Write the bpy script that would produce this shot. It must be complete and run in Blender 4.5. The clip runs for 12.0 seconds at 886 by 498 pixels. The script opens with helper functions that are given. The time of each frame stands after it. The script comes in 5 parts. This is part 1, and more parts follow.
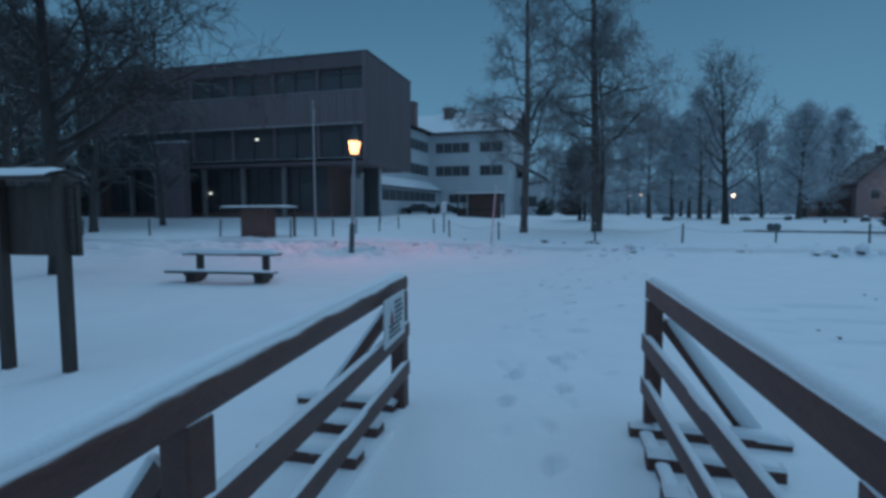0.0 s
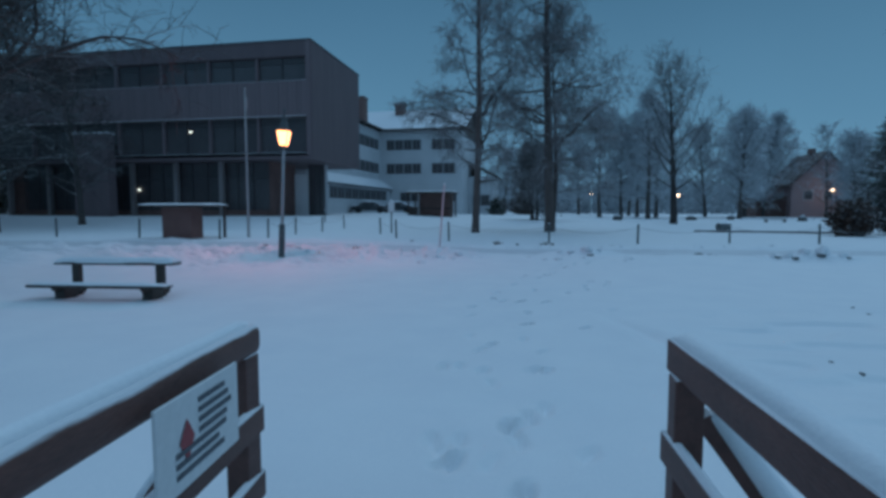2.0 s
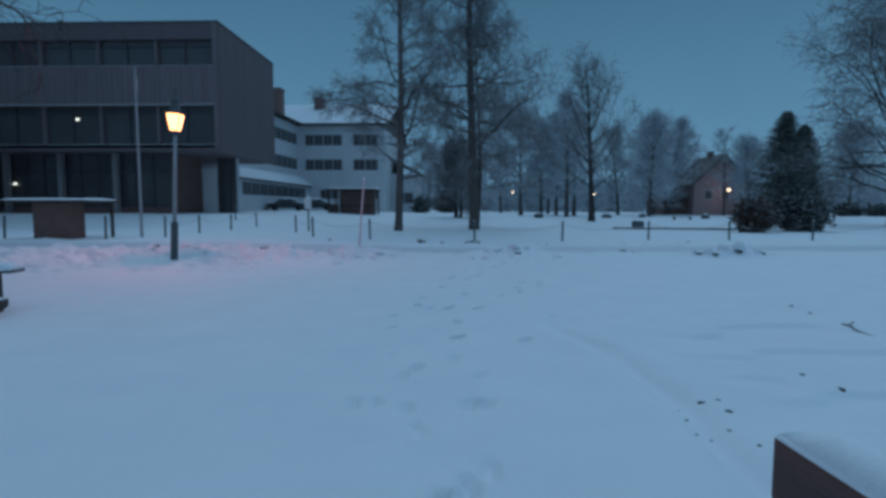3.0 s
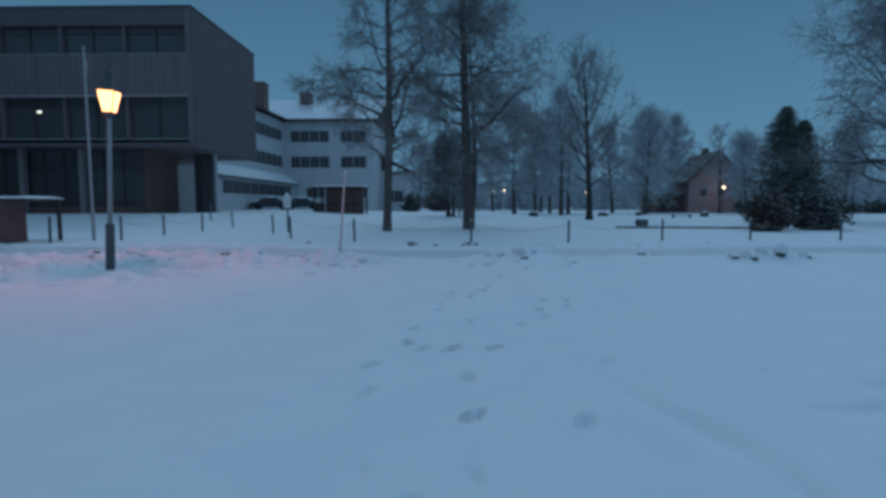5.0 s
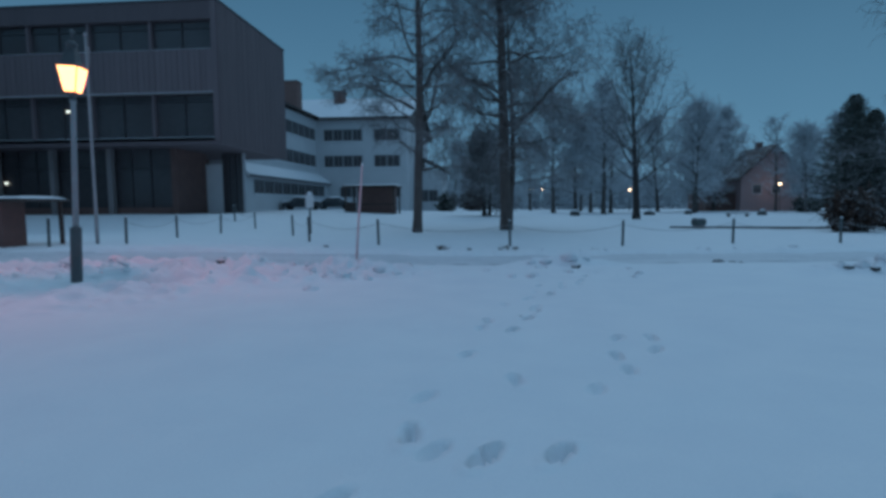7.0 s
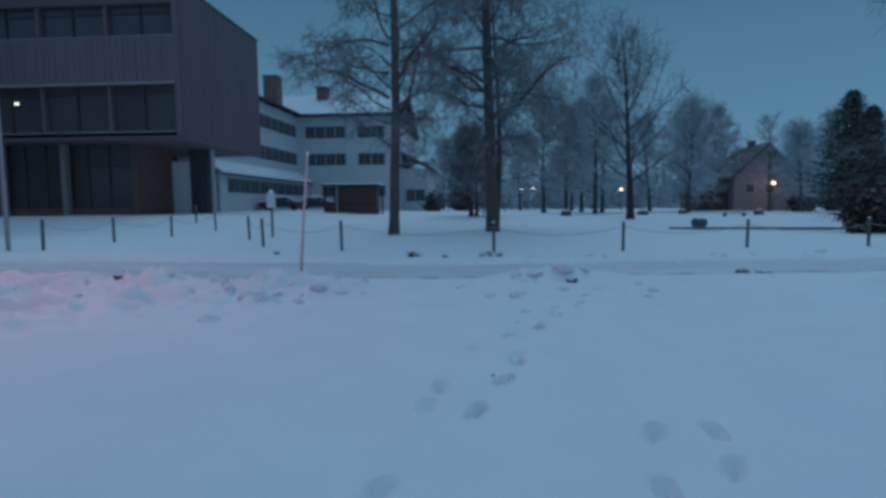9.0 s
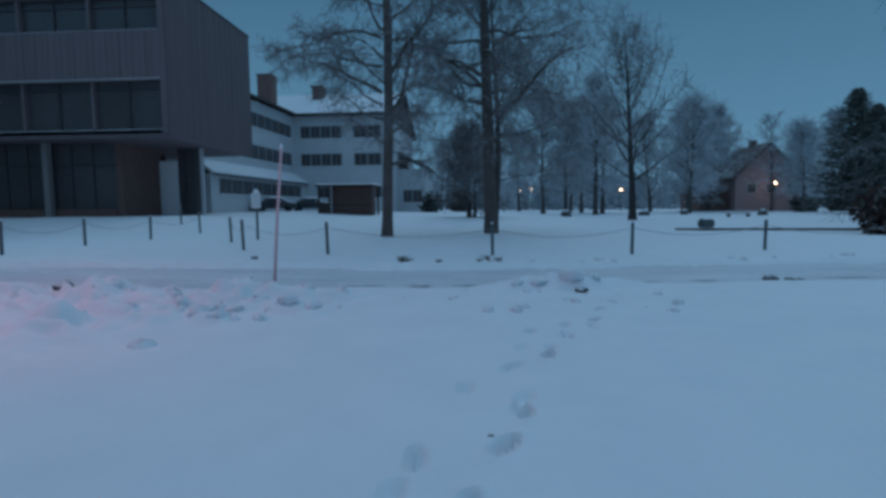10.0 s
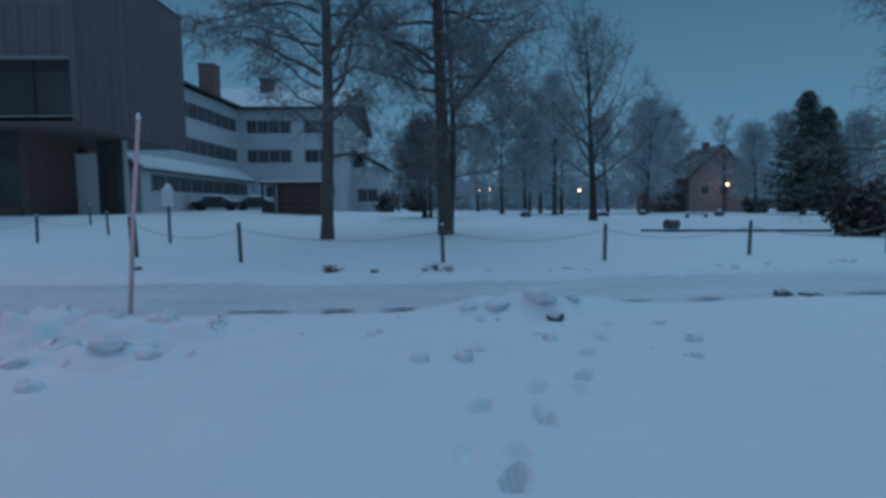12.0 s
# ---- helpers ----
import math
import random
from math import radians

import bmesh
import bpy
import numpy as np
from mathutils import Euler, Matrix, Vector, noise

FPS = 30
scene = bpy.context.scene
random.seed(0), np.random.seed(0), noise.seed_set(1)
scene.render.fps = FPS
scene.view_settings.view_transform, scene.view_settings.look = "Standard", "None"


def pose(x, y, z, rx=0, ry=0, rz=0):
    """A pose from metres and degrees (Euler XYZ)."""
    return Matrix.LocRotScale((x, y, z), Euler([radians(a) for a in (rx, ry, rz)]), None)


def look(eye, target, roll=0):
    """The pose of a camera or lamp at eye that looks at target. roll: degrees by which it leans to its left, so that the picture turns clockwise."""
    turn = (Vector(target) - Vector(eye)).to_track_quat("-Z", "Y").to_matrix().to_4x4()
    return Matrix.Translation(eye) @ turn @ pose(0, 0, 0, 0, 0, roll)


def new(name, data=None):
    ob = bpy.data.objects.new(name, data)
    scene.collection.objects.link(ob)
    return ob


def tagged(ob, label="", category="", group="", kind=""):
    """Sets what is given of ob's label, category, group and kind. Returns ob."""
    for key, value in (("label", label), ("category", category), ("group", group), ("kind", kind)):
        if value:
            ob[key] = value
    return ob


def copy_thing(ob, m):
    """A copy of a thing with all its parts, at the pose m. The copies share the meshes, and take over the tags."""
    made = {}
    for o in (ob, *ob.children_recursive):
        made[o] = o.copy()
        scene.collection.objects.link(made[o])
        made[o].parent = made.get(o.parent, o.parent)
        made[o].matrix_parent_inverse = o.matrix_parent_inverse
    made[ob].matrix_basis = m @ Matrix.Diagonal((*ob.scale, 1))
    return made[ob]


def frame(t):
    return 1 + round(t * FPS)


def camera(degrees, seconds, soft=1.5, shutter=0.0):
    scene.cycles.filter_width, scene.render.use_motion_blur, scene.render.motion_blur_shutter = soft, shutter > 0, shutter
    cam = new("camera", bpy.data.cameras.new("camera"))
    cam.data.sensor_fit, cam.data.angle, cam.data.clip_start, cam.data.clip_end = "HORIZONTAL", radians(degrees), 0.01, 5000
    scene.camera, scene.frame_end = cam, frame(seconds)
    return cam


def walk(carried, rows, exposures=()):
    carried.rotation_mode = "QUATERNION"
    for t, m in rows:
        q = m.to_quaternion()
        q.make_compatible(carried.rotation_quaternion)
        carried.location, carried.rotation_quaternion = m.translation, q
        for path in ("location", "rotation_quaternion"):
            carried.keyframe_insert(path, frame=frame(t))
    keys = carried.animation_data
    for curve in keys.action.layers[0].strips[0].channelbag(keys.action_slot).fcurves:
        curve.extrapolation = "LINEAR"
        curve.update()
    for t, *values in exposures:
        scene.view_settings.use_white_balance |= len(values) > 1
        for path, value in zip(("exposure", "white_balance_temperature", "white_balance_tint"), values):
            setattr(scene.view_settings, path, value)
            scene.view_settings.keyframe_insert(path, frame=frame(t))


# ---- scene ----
cam = camera(80.8, 12.0, soft=3.4)
PATH = [
    (0, (0.291, -2.967, 1.577), (-0.238, -1.044, 1.432), -0.2),
    (0.5, (0.248, -2.572, 1.561), (-0.286, -0.65, 1.421), 0.1),
    (1, (0.284, -2.177, 1.585), (-0.238, -0.251, 1.448), 0.0),
    (1.5, (0.259, -1.718, 1.626), (-0.221, 0.218, 1.482), 0.2),
    (2, (0.176, -1.202, 1.607), (-0.18, 0.76, 1.456), 0.0),
    (2.5, (0.162, -0.636, 1.547), (-0.01, 1.35, 1.389), -0.2),
    (3, (0.08, 0.027, 1.531), (0.013, 2.019, 1.374), 0.1),
    (5, (-0.106, 2.448, 1.506), (-0.137, 4.441, 1.344), -0.1),
    (5.5, (-0.191, 2.985, 1.529), (-0.257, 4.978, 1.372), -0.0),
    (6, (-0.255, 3.548, 1.561), (-0.416, 5.536, 1.404), -0.3),
    (6.5, (-0.129, 4.224, 1.493), (-0.305, 6.209, 1.333), -0.6),
    (7, (-0.089, 4.864, 1.474), (-0.259, 6.85, 1.311), -0.4),
    (7.5, (0.024, 5.479, 1.483), (-0.125, 7.467, 1.322), -0.5),
    (7.7, (0.115, 5.771, 1.516), (-0.034, 7.758, 1.345), -0.6),
    (9.5, (0.237, 7.988, 1.428), (0.106, 9.977, 1.268), -0.5),
    (10, (0.27, 8.627, 1.42), (0.14, 10.616, 1.261), -0.6),
    (10.5, (0.341, 9.269, 1.458), (0.22, 11.259, 1.299), -0.6),
    (11, (0.363, 9.838, 1.45), (0.254, 11.829, 1.295), -0.6),
    (11.5, (0.502, 10.434, 1.387), (0.452, 12.428, 1.232), -0.6),
    (12, (0.569, 11.092, 1.359), (0.593, 13.085, 1.2), -0.4),
]
walk(cam, [(t, look(eye, target, roll)) for t, eye, target, roll in PATH], exposures=[(0.0, 0.14), (1.5, 0.14), (3.0, 0.06), (5.0, 0.0), (12.0, 0.0)])

# ---- light: blue dusk under an even overcast sky, one warm street lamp ----
world = bpy.data.worlds.new("dusk_sky")
scene.world = world
world.use_nodes = True
wn, wl = world.node_tree.nodes, world.node_tree.links
wn.clear()
w_out = wn.new("ShaderNodeOutputWorld")
w_bg = wn.new("ShaderNodeBackground")
w_geo = wn.new("ShaderNodeTexCoord")
w_sep = wn.new("ShaderNodeSeparateXYZ")
w_ramp = wn.new("ShaderNodeValToRGB")
w_noise = wn.new("ShaderNodeTexNoise")
w_mix = wn.new("ShaderNodeMixRGB")
w_noise.inputs["Scale"].default_value = 2.2
w_noise.inputs["Detail"].default_value = 4
w_mix.blend_type = "MULTIPLY"
w_mix.inputs[0].default_value = 0.18
els = w_ramp.color_ramp.elements
els[0].position, els[0].color = 0.0, (0.135, 0.300, 0.455, 1)
els[1].position, els[1].color = 1.0, (0.262, 0.482, 0.735, 1)
for at, col in ((0.14, (0.100, 0.245, 0.388, 1)), (0.40, (0.054, 0.152, 0.260, 1)), (0.62, (0.172, 0.328, 0.50, 1))):
    e = els.new(at)
    e.color = col
wl.new(w_geo.outputs["Generated"], w_sep.inputs[0])
wl.new(w_geo.outputs["Generated"], w_noise.inputs["Vector"])
wl.new(w_sep.outputs["Z"], w_ramp.inputs[0])
wl.new(w_ramp.outputs[0], w_mix.inputs[1])
wl.new(w_noise.outputs[0], w_mix.inputs[2])
wl.new(w_mix.outputs[0], w_bg.inputs[0])
wl.new(w_bg.outputs[0], w_out.inputs[0])
w_bg.inputs[1].default_value = 1.0

veil = new("overcast_sun", bpy.data.lights.new("overcast_sun", "SUN"))
veil.data.energy, veil.data.angle, veil.data.color = 0.30, radians(35), (0.60, 0.83, 1.0)
veil.matrix_world = look((2.0, 14.0, 11.0), (0.0, 0.0, 0.0))

LAMP_X, LAMP_Y, LAMP_Z = -7.68, 13.83, 0.09
bulb = new("lamp_bulb", bpy.data.lights.new("lamp_bulb", "POINT"))
bulb.data.energy, bulb.data.color, bulb.data.shadow_soft_size = 140.0, (1.0, 0.20, 0.24), 0.06
bulb.location = (LAMP_X + 0.165, LAMP_Y, LAMP_Z + 3.72)

house_bulb = new("house_lamp_bulb", bpy.data.lights.new("house_lamp_bulb", "POINT"))
house_bulb.data.energy, house_bulb.data.color, house_bulb.data.shadow_soft_size = 18.0, (1.0, 0.64, 0.55), 0.1
house_bulb.location = (49.9, 99.65, 5.0)


# ---- materials ----
def mat(name, base, dark=None, rough=0.7, scale=4.0, fine=40.0, bump=0.2, metal=0.0, stretch=(1, 1, 1), snow=0.0, snow_from=0.45, vary=0.0):
    """Two scales of noise between two colours, a bump, a share of lying snow on faces that look up."""
    m = bpy.data.materials.new(name)
    m.use_nodes = True
    n, l = m.node_tree.nodes, m.node_tree.links
    b = n["Principled BSDF"]
    dark = dark or tuple(c * 0.65 for c in base)
    co, mp = n.new("ShaderNodeTexCoord"), n.new("ShaderNodeMapping")
    mp.inputs["Scale"].default_value = stretch
    l.new(co.outputs["Object"], mp.inputs[0])
    big, small = n.new("ShaderNodeTexNoise"), n.new("ShaderNodeTexNoise")
    big.inputs["Scale"].default_value, small.inputs["Scale"].default_value = scale, fine
    big.inputs["Detail"].default_value, small.inputs["Detail"].default_value = 5, 4
    for t in (big, small):
        l.new(mp.outputs[0], t.inputs["Vector"])
    add = n.new("ShaderNodeMath")
    add.operation = "MULTIPLY_ADD"
    l.new(small.outputs[0], add.inputs[0])
    add.inputs[1].default_value = 0.5
    half = n.new("ShaderNodeMath")
    half.operation = "MULTIPLY"
    half.inputs[1].default_value = 0.5
    l.new(big.outputs[0], half.inputs[0])
    l.new(half.outputs[0], add.inputs[2])
    ramp = n.new("ShaderNodeValToRGB")
    ramp.color_ramp.elements[0].position, ramp.color_ramp.elements[1].position = 0.32, 0.68
    ramp.color_ramp.elements[0].color, ramp.color_ramp.elements[1].color = (*dark, 1), (*base, 1)
    l.new(add.outputs[0], ramp.inputs[0])
    col = ramp.outputs[0]
    if vary:
        info, hsv, rng = n.new("ShaderNodeObjectInfo"), n.new("ShaderNodeHueSaturation"), n.new("ShaderNodeMapRange")
        rng.inputs[3].default_value, rng.inputs[4].default_value = 1 - vary, 1 + vary
        l.new(info.outputs["Random"], rng.inputs[0])
        l.new(rng.outputs[0], hsv.inputs["Value"])
        l.new(col, hsv.inputs["Color"])
        col = hsv.outputs[0]
    if snow:
        geo, sep, rs, mix, thr = n.new("ShaderNodeNewGeometry"), n.new("ShaderNodeSeparateXYZ"), n.new("ShaderNodeMapRange"), n.new("ShaderNodeMixRGB"), n.new("ShaderNodeMath")
        l.new(geo.outputs["Normal"], sep.inputs[0])
        thr.operation = "MULTIPLY_ADD"
        l.new(big.outputs[0], thr.inputs[0])
        thr.inputs[1].default_value = 0.8
        sub = n.new("ShaderNodeMath")
        sub.operation = "SUBTRACT"
        l.new(sep.outputs["Z"], sub.inputs[0])
        sub.inputs[1].default_value = 0.4
        l.new(sub.outputs[0], thr.inputs[2])
        rs.inputs[1].default_value, rs.inputs[2].default_value = snow_from, snow_from + 0.25
        rs.inputs[4].default_value = snow
        l.new(thr.outputs[0], rs.inputs[0])
        l.new(rs.outputs[0], mix.inputs[0])
        l.new(col, mix.inputs[1])
        mix.inputs[2].default_value = (0.78, 0.81, 0.85, 1)
        col = mix.outputs[0]
    l.new(col, b.inputs["Base Color"])
    b.inputs["Roughness"].default_value, b.inputs["Metallic"].default_value = rough, metal
    if bump:
        bp = n.new("ShaderNodeBump")
        bp.inputs["Strength"].default_value, bp.inputs["Distance"].default_value = bump, 0.02
        l.new(add.outputs[0], bp.inputs["Height"])
        l.new(bp.outputs[0], b.inputs["Normal"])
    return m


def glow(name, colour, strength):
    m = bpy.data.materials.new(name)
    m.use_nodes = True
    b = m.node_tree.nodes["Principled BSDF"]
    b.inputs["Base Color"].default_value = (*colour, 1)
    b.inputs["Emission Color"].default_value = (*colour, 1)
    b.inputs["Emission Strength"].default_value = strength
    return m


SNOW = mat("snow", (0.86, 0.87, 0.89), (0.78, 0.80, 0.84), rough=0.85, scale=1.3, fine=60, bump=0.35)
SNOW_ROAD = mat("packed_snow", (0.80, 0.81, 0.84), (0.50, 0.52, 0.56), rough=0.75, scale=0.9, fine=14, bump=0.5, stretch=(0.35, 1.6, 1))
ASPHALT = mat("wet_asphalt", (0.26, 0.27, 0.29), (0.12, 0.12, 0.13), rough=0.6, scale=3, fine=30)
RAIL_WOOD = mat("wet_brown_timber", (0.15, 0.058, 0.045), (0.07, 0.028, 0.023), rough=0.55, scale=3, fine=30, stretch=(6, 0.8, 6), bump=0.4, snow=0.9, snow_from=0.42)
DARK_WOOD = mat("dark_timber", (0.085, 0.055, 0.046), (0.04, 0.027, 0.023), rough=0.7, scale=3, fine=26, stretch=(5, 5, 0.8))
BENCH_WOOD = mat("weathered_bench_timber", (0.09, 0.07, 0.06), (0.04, 0.03, 0.027), rough=0.75, scale=4, fine=30, stretch=(0.8, 6, 6))
BARK = mat("bark", (0.13, 0.112, 0.106), (0.06, 0.051, 0.048), rough=0.9, scale=2.5, fine=18, stretch=(3, 3, 0.7), bump=0.9, snow=0.7, snow_from=0.55)
BARK_DARK = mat("wet_dark_bark", (0.065, 0.052, 0.05), (0.03, 0.025, 0.024), rough=0.9, scale=2.5, fine=18, stretch=(3, 3, 0.7), bump=0.9, snow=0.45, snow_from=0.7)
BIRCH_BARK = mat("birch_bark", (0.16, 0.128, 0.118), (0.07, 0.055, 0.052), rough=0.9, scale=1.6, fine=14, stretch=(2, 2, 0.8), bump=0.9, snow=0.6, snow_from=0.6)
TWIG = mat("snowy_twigs", (0.22, 0.205, 0.21), (0.13, 0.12, 0.122), rough=0.9, scale=3, fine=20, bump=0, snow=0.5, snow_from=0.48)
TWIG_MID = mat("rimed_twigs", (0.26, 0.27, 0.28), (0.17, 0.175, 0.18), rough=0.9, scale=1.5, fine=16, bump=0, snow=0.4, snow_from=0.42)
TWIG_DARK = mat("wet_dark_twigs", (0.06, 0.052, 0.05), (0.03, 0.026, 0.025), rough=0.9, scale=2, fine=18, bump=0, snow=0.3, snow_from=0.58)
# far twigs: frost, with distance haze lightened into the base colour
TWIG_FROST_HAZE = mat("frosted_hazed_twigs", (0.50, 0.53, 0.56), (0.36, 0.39, 0.42), rough=0.9, scale=0.6, fine=12, bump=0, snow=0.4, snow_from=0.40)
NEEDLES = mat("dark_conifer_needles", (0.072, 0.076, 0.062), (0.036, 0.040, 0.033), rough=0.85, scale=1.2, fine=15, bump=0, snow=0.55, snow_from=0.62)
BROWN_LEAF = mat("withered_brown_leaves", (0.10, 0.05, 0.035), (0.035, 0.022, 0.018), rough=0.85, scale=2, fine=20, bump=0, snow=0.3, snow_from=0.62)
CLADDING = mat("dark_slat_cladding", (0.168, 0.124, 0.133), (0.126, 0.094, 0.101), rough=0.75, scale=0.6, fine=9, stretch=(4, 4, 0.4), bump=0.3, vary=0.05)
CLAD_BAND = mat("grey_timber_band", (0.225, 0.168, 0.178), (0.175, 0.131, 0.14), rough=0.75, scale=0.5, fine=8, stretch=(5, 5, 0.4), bump=0.3, vary=0.05)
CONCRETE = mat("grey_concrete", (0.32, 0.28, 0.28), (0.24, 0.21, 0.21), rough=0.8, scale=0.8, fine=12)
FRAME = mat("dark_window_frame", (0.085, 0.078, 0.084), rough=0.5, scale=3, fine=30, bump=0)
GLASS = mat("dark_window_glass", (0.105, 0.095, 0.1), (0.078, 0.07, 0.074), rough=0.16, scale=0.4, fine=3, bump=0)
WIN_GREY = mat("grey_window_frame", (0.26, 0.27, 0.29), (0.2, 0.21, 0.22), rough=0.6, scale=3, fine=30, bump=0)
DRY_GRASS = mat("dry_grass", (0.16, 0.12, 0.09), (0.08, 0.06, 0.05), rough=0.9, scale=6, fine=40, bump=0, snow=0.5, snow_from=0.5)
PLASTER = mat("white_plaster", (0.62, 0.63, 0.65), (0.52, 0.53, 0.55), rough=0.85, scale=0.5, fine=10, bump=0.15)
DOOR_WHITE = mat("white_door_paint", (0.80, 0.81, 0.82), (0.72, 0.73, 0.75), rough=0.5, scale=1.5, fine=20, bump=0.05)
BRICK = mat("brown_brick", (0.21, 0.12, 0.105), (0.14, 0.08, 0.072), rough=0.85, scale=2, fine=20, bump=0.4)
PINK = mat("pink_plaster", (0.44, 0.31, 0.31), (0.37, 0.26, 0.26), rough=0.85, scale=0.5, fine=8)
ROOF_DARK = mat("dark_roof", (0.06, 0.05, 0.05), rough=0.8, scale=2, fine=15, snow=0.9, snow_from=0.5)
ROOF_TILE = mat("wet_roof_tiles", (0.12, 0.085, 0.085), (0.075, 0.055, 0.056), rough=0.7, scale=1, fine=8)
STEEL = mat("grey_painted_steel", (0.11, 0.115, 0.12), (0.06, 0.065, 0.07), rough=0.5, scale=3, fine=40, bump=0.1)
POLE_GREY = mat("pale_galvanised_pole", (0.36, 0.36, 0.37), (0.26, 0.26, 0.27), rough=0.5, scale=3, fine=30, bump=0.1)
POST_TEAL = mat("fence_post_paint", (0.10, 0.12, 0.125), (0.055, 0.07, 0.075), rough=0.6, scale=5, fine=40)
STICK = mat("pink_marker_paint", (0.78, 0.52, 0.54), (0.62, 0.40, 0.42), rough=0.6, scale=6, fine=40, bump=0.1)
SIGN_WHITE = mat("white_sign_plate", (0.70, 0.71, 0.72), (0.6, 0.61, 0.62), rough=0.5, scale=3, fine=30, bump=0)
SIGN_RED = mat("red_sign_mark", (0.35, 0.04, 0.05), rough=0.5, scale=3, fine=30, bump=0)
SIGN_INK = mat("dark_sign_lines", (0.10, 0.11, 0.13), rough=0.6, scale=3, fine=30, bump=0)
CAR_PAINT = mat("dark_car_paint", (0.05, 0.06, 0.07), rough=0.3, scale=2, fine=20, bump=0, snow=0.95, snow_from=0.4)
RUBBER = mat("black_tyre", (0.02, 0.02, 0.02), rough=0.9, scale=8, fine=40)
STONE = mat("dark_wet_stone", (0.10, 0.10, 0.10), (0.04, 0.04, 0.04), rough=0.8, scale=6, fine=40, snow=0.8, snow_from=0.5)
PEBBLE = mat("dark_pebble", (0.085, 0.08, 0.078), (0.035, 0.034, 0.034), rough=0.8, scale=9, fine=40, snow=0.5, snow_from=0.7)
LAMP_GLASS = glow("glowing_lantern_glass", (1.0, 0.47, 0.17), 3.8)
WARM_GLOW = glow("warm_white_lamp", (1.0, 0.72, 0.48), 6.0)
WINDOW_GLOW = glow("lit_room_lamp", (0.85, 0.9, 0.8), 1.6)


# ---- geometry helpers ----
class Geo:
    """Collects vertices and faces of one mesh."""

    def __init__(self):
        self.v, self.f = [], []

    def add(self, verts, faces):
        k = len(self.v)
        self.v += [tuple(p) for p in verts]
        self.f += [tuple(i + k for i in q) for q in faces]
        return self

    def box(self, x0, y0, z0, x1, y1, z1, m=None):
        vs = [Vector((x, y, z)) for z in (z0, z1) for y in (y0, y1) for x in (x0, x1)]
        if m:
            vs = [m @ p for p in vs]
        return self.add(vs, [(0, 2, 3, 1), (4, 5, 7, 6), (0, 1, 5, 4), (2, 6, 7, 3), (0, 4, 6, 2), (1, 3, 7, 5)])

    def tube(self, pts, radii, sides=8, cap=True):
        pts = [Vector(p) for p in pts]
        rings = []
        for i, p in enumerate(pts):
            d = (pts[min(i + 1, len(pts) - 1)] - pts[max(i - 1, 0)]).normalized()
            a = d.orthogonal().normalized()
            b = d.cross(a)
            rings.append([p + radii[i] * (math.cos(2 * math.pi * s / sides) * a + math.sin(2 * math.pi * s / sides) * b) for s in range(sides)])
        # keep the rings from twisting against each other
        for i in range(1, len(rings)):
            best = min(range(sides), key=lambda s: (rings[i][s] - rings[i - 1][0]).length)
            rings[i] = rings[i][best:] + rings[i][:best]
        k = sides
        faces = [(i * k + s, i * k + (s + 1) % k, (i + 1) * k + (s + 1) % k, (i + 1) * k + s) for i in range(len(rings) - 1) for s in range(k)]
        if cap:
            faces += [tuple(reversed(range(k))), tuple((len(rings) - 1) * k + s for s in range(k))]
        return self.add([p for r in rings for p in r], faces)

    def lathe(self, profile, sides=16, at=(0, 0, 0)):
        ring = [(r * math.cos(2 * math.pi * s / sides) + at[0], r * math.sin(2 * math.pi * s / sides) + at[1], z + at[2]) for r, z in profile for s in range(sides)]
        n = len(profile)
        faces = [(i * sides + s, i * sides + (s + 1) % sides, (i + 1) * sides + (s + 1) % sides, (i + 1) * sides + s) for i in range(n - 1) for s in range(sides)]
        faces += [tuple(reversed(range(sides))), tuple((n - 1) * sides + s for s in range(sides))]
        return self.add(ring, faces)

    def mesh(self, name, material, smooth=False):
        me = bpy.data.meshes.new(name)
        me.from_pydata(self.v, [], self.f)
        me.materials.append(material)
        if smooth:
            me.polygons.foreach_set("use_smooth", [True] * len(me.polygons))
        me.update()
        return me


def bevelled(geo, width, segments=2):
    """Rounds every edge of a small mesh."""
    bm = bmesh.new()
    vs = [bm.verts.new(p) for p in geo.v]
    for q in geo.f:
        bm.faces.new([vs[i] for i in q])
    bmesh.ops.bevel(bm, geom=list(bm.edges), offset=width, segments=segments, affect="EDGES", profile=0.5, clamp_overlap=True)
    out = Geo()
    bm.verts.index_update()
    out.add([v.co.copy() for v in bm.verts], [[v.index for v in f.verts] for f in bm.faces])
    bm.free()
    return out


def thing(name, label, category, at=(0, 0, 0), turn=0.0, group="", kind=""):
    ob = new(name)
    ob.empty_display_size = 0.2
    ob.matrix_basis = pose(*at, 0, 0, turn)
    return tagged(ob, label, category, group, kind)


def part(name, geo, material, parent, label="", smooth=False, kind=""):
    ob = new(name, geo.mesh(name, material, smooth))
    ob.parent = parent
    return tagged(ob, label, kind=kind)


def solid(name, geo, material, label, category, kind="", group="", smooth=False, at=None):
    ob = new(name, geo.mesh(name, material, smooth))
    if at is not None:
        ob.matrix_basis = at
    return tagged(ob, label, category, group, kind)


def hash01(ix, iy, seed):
    h = (ix.astype(np.int64) * 374761393 + iy.astype(np.int64) * 668265263 + seed * 974711) & 0x7FFFFFFF
    h = ((h ^ (h >> 13)) * 1274126177) & 0x7FFFFFFF
    return ((h ^ (h >> 16)) & 0xFFFF) / 65535.0


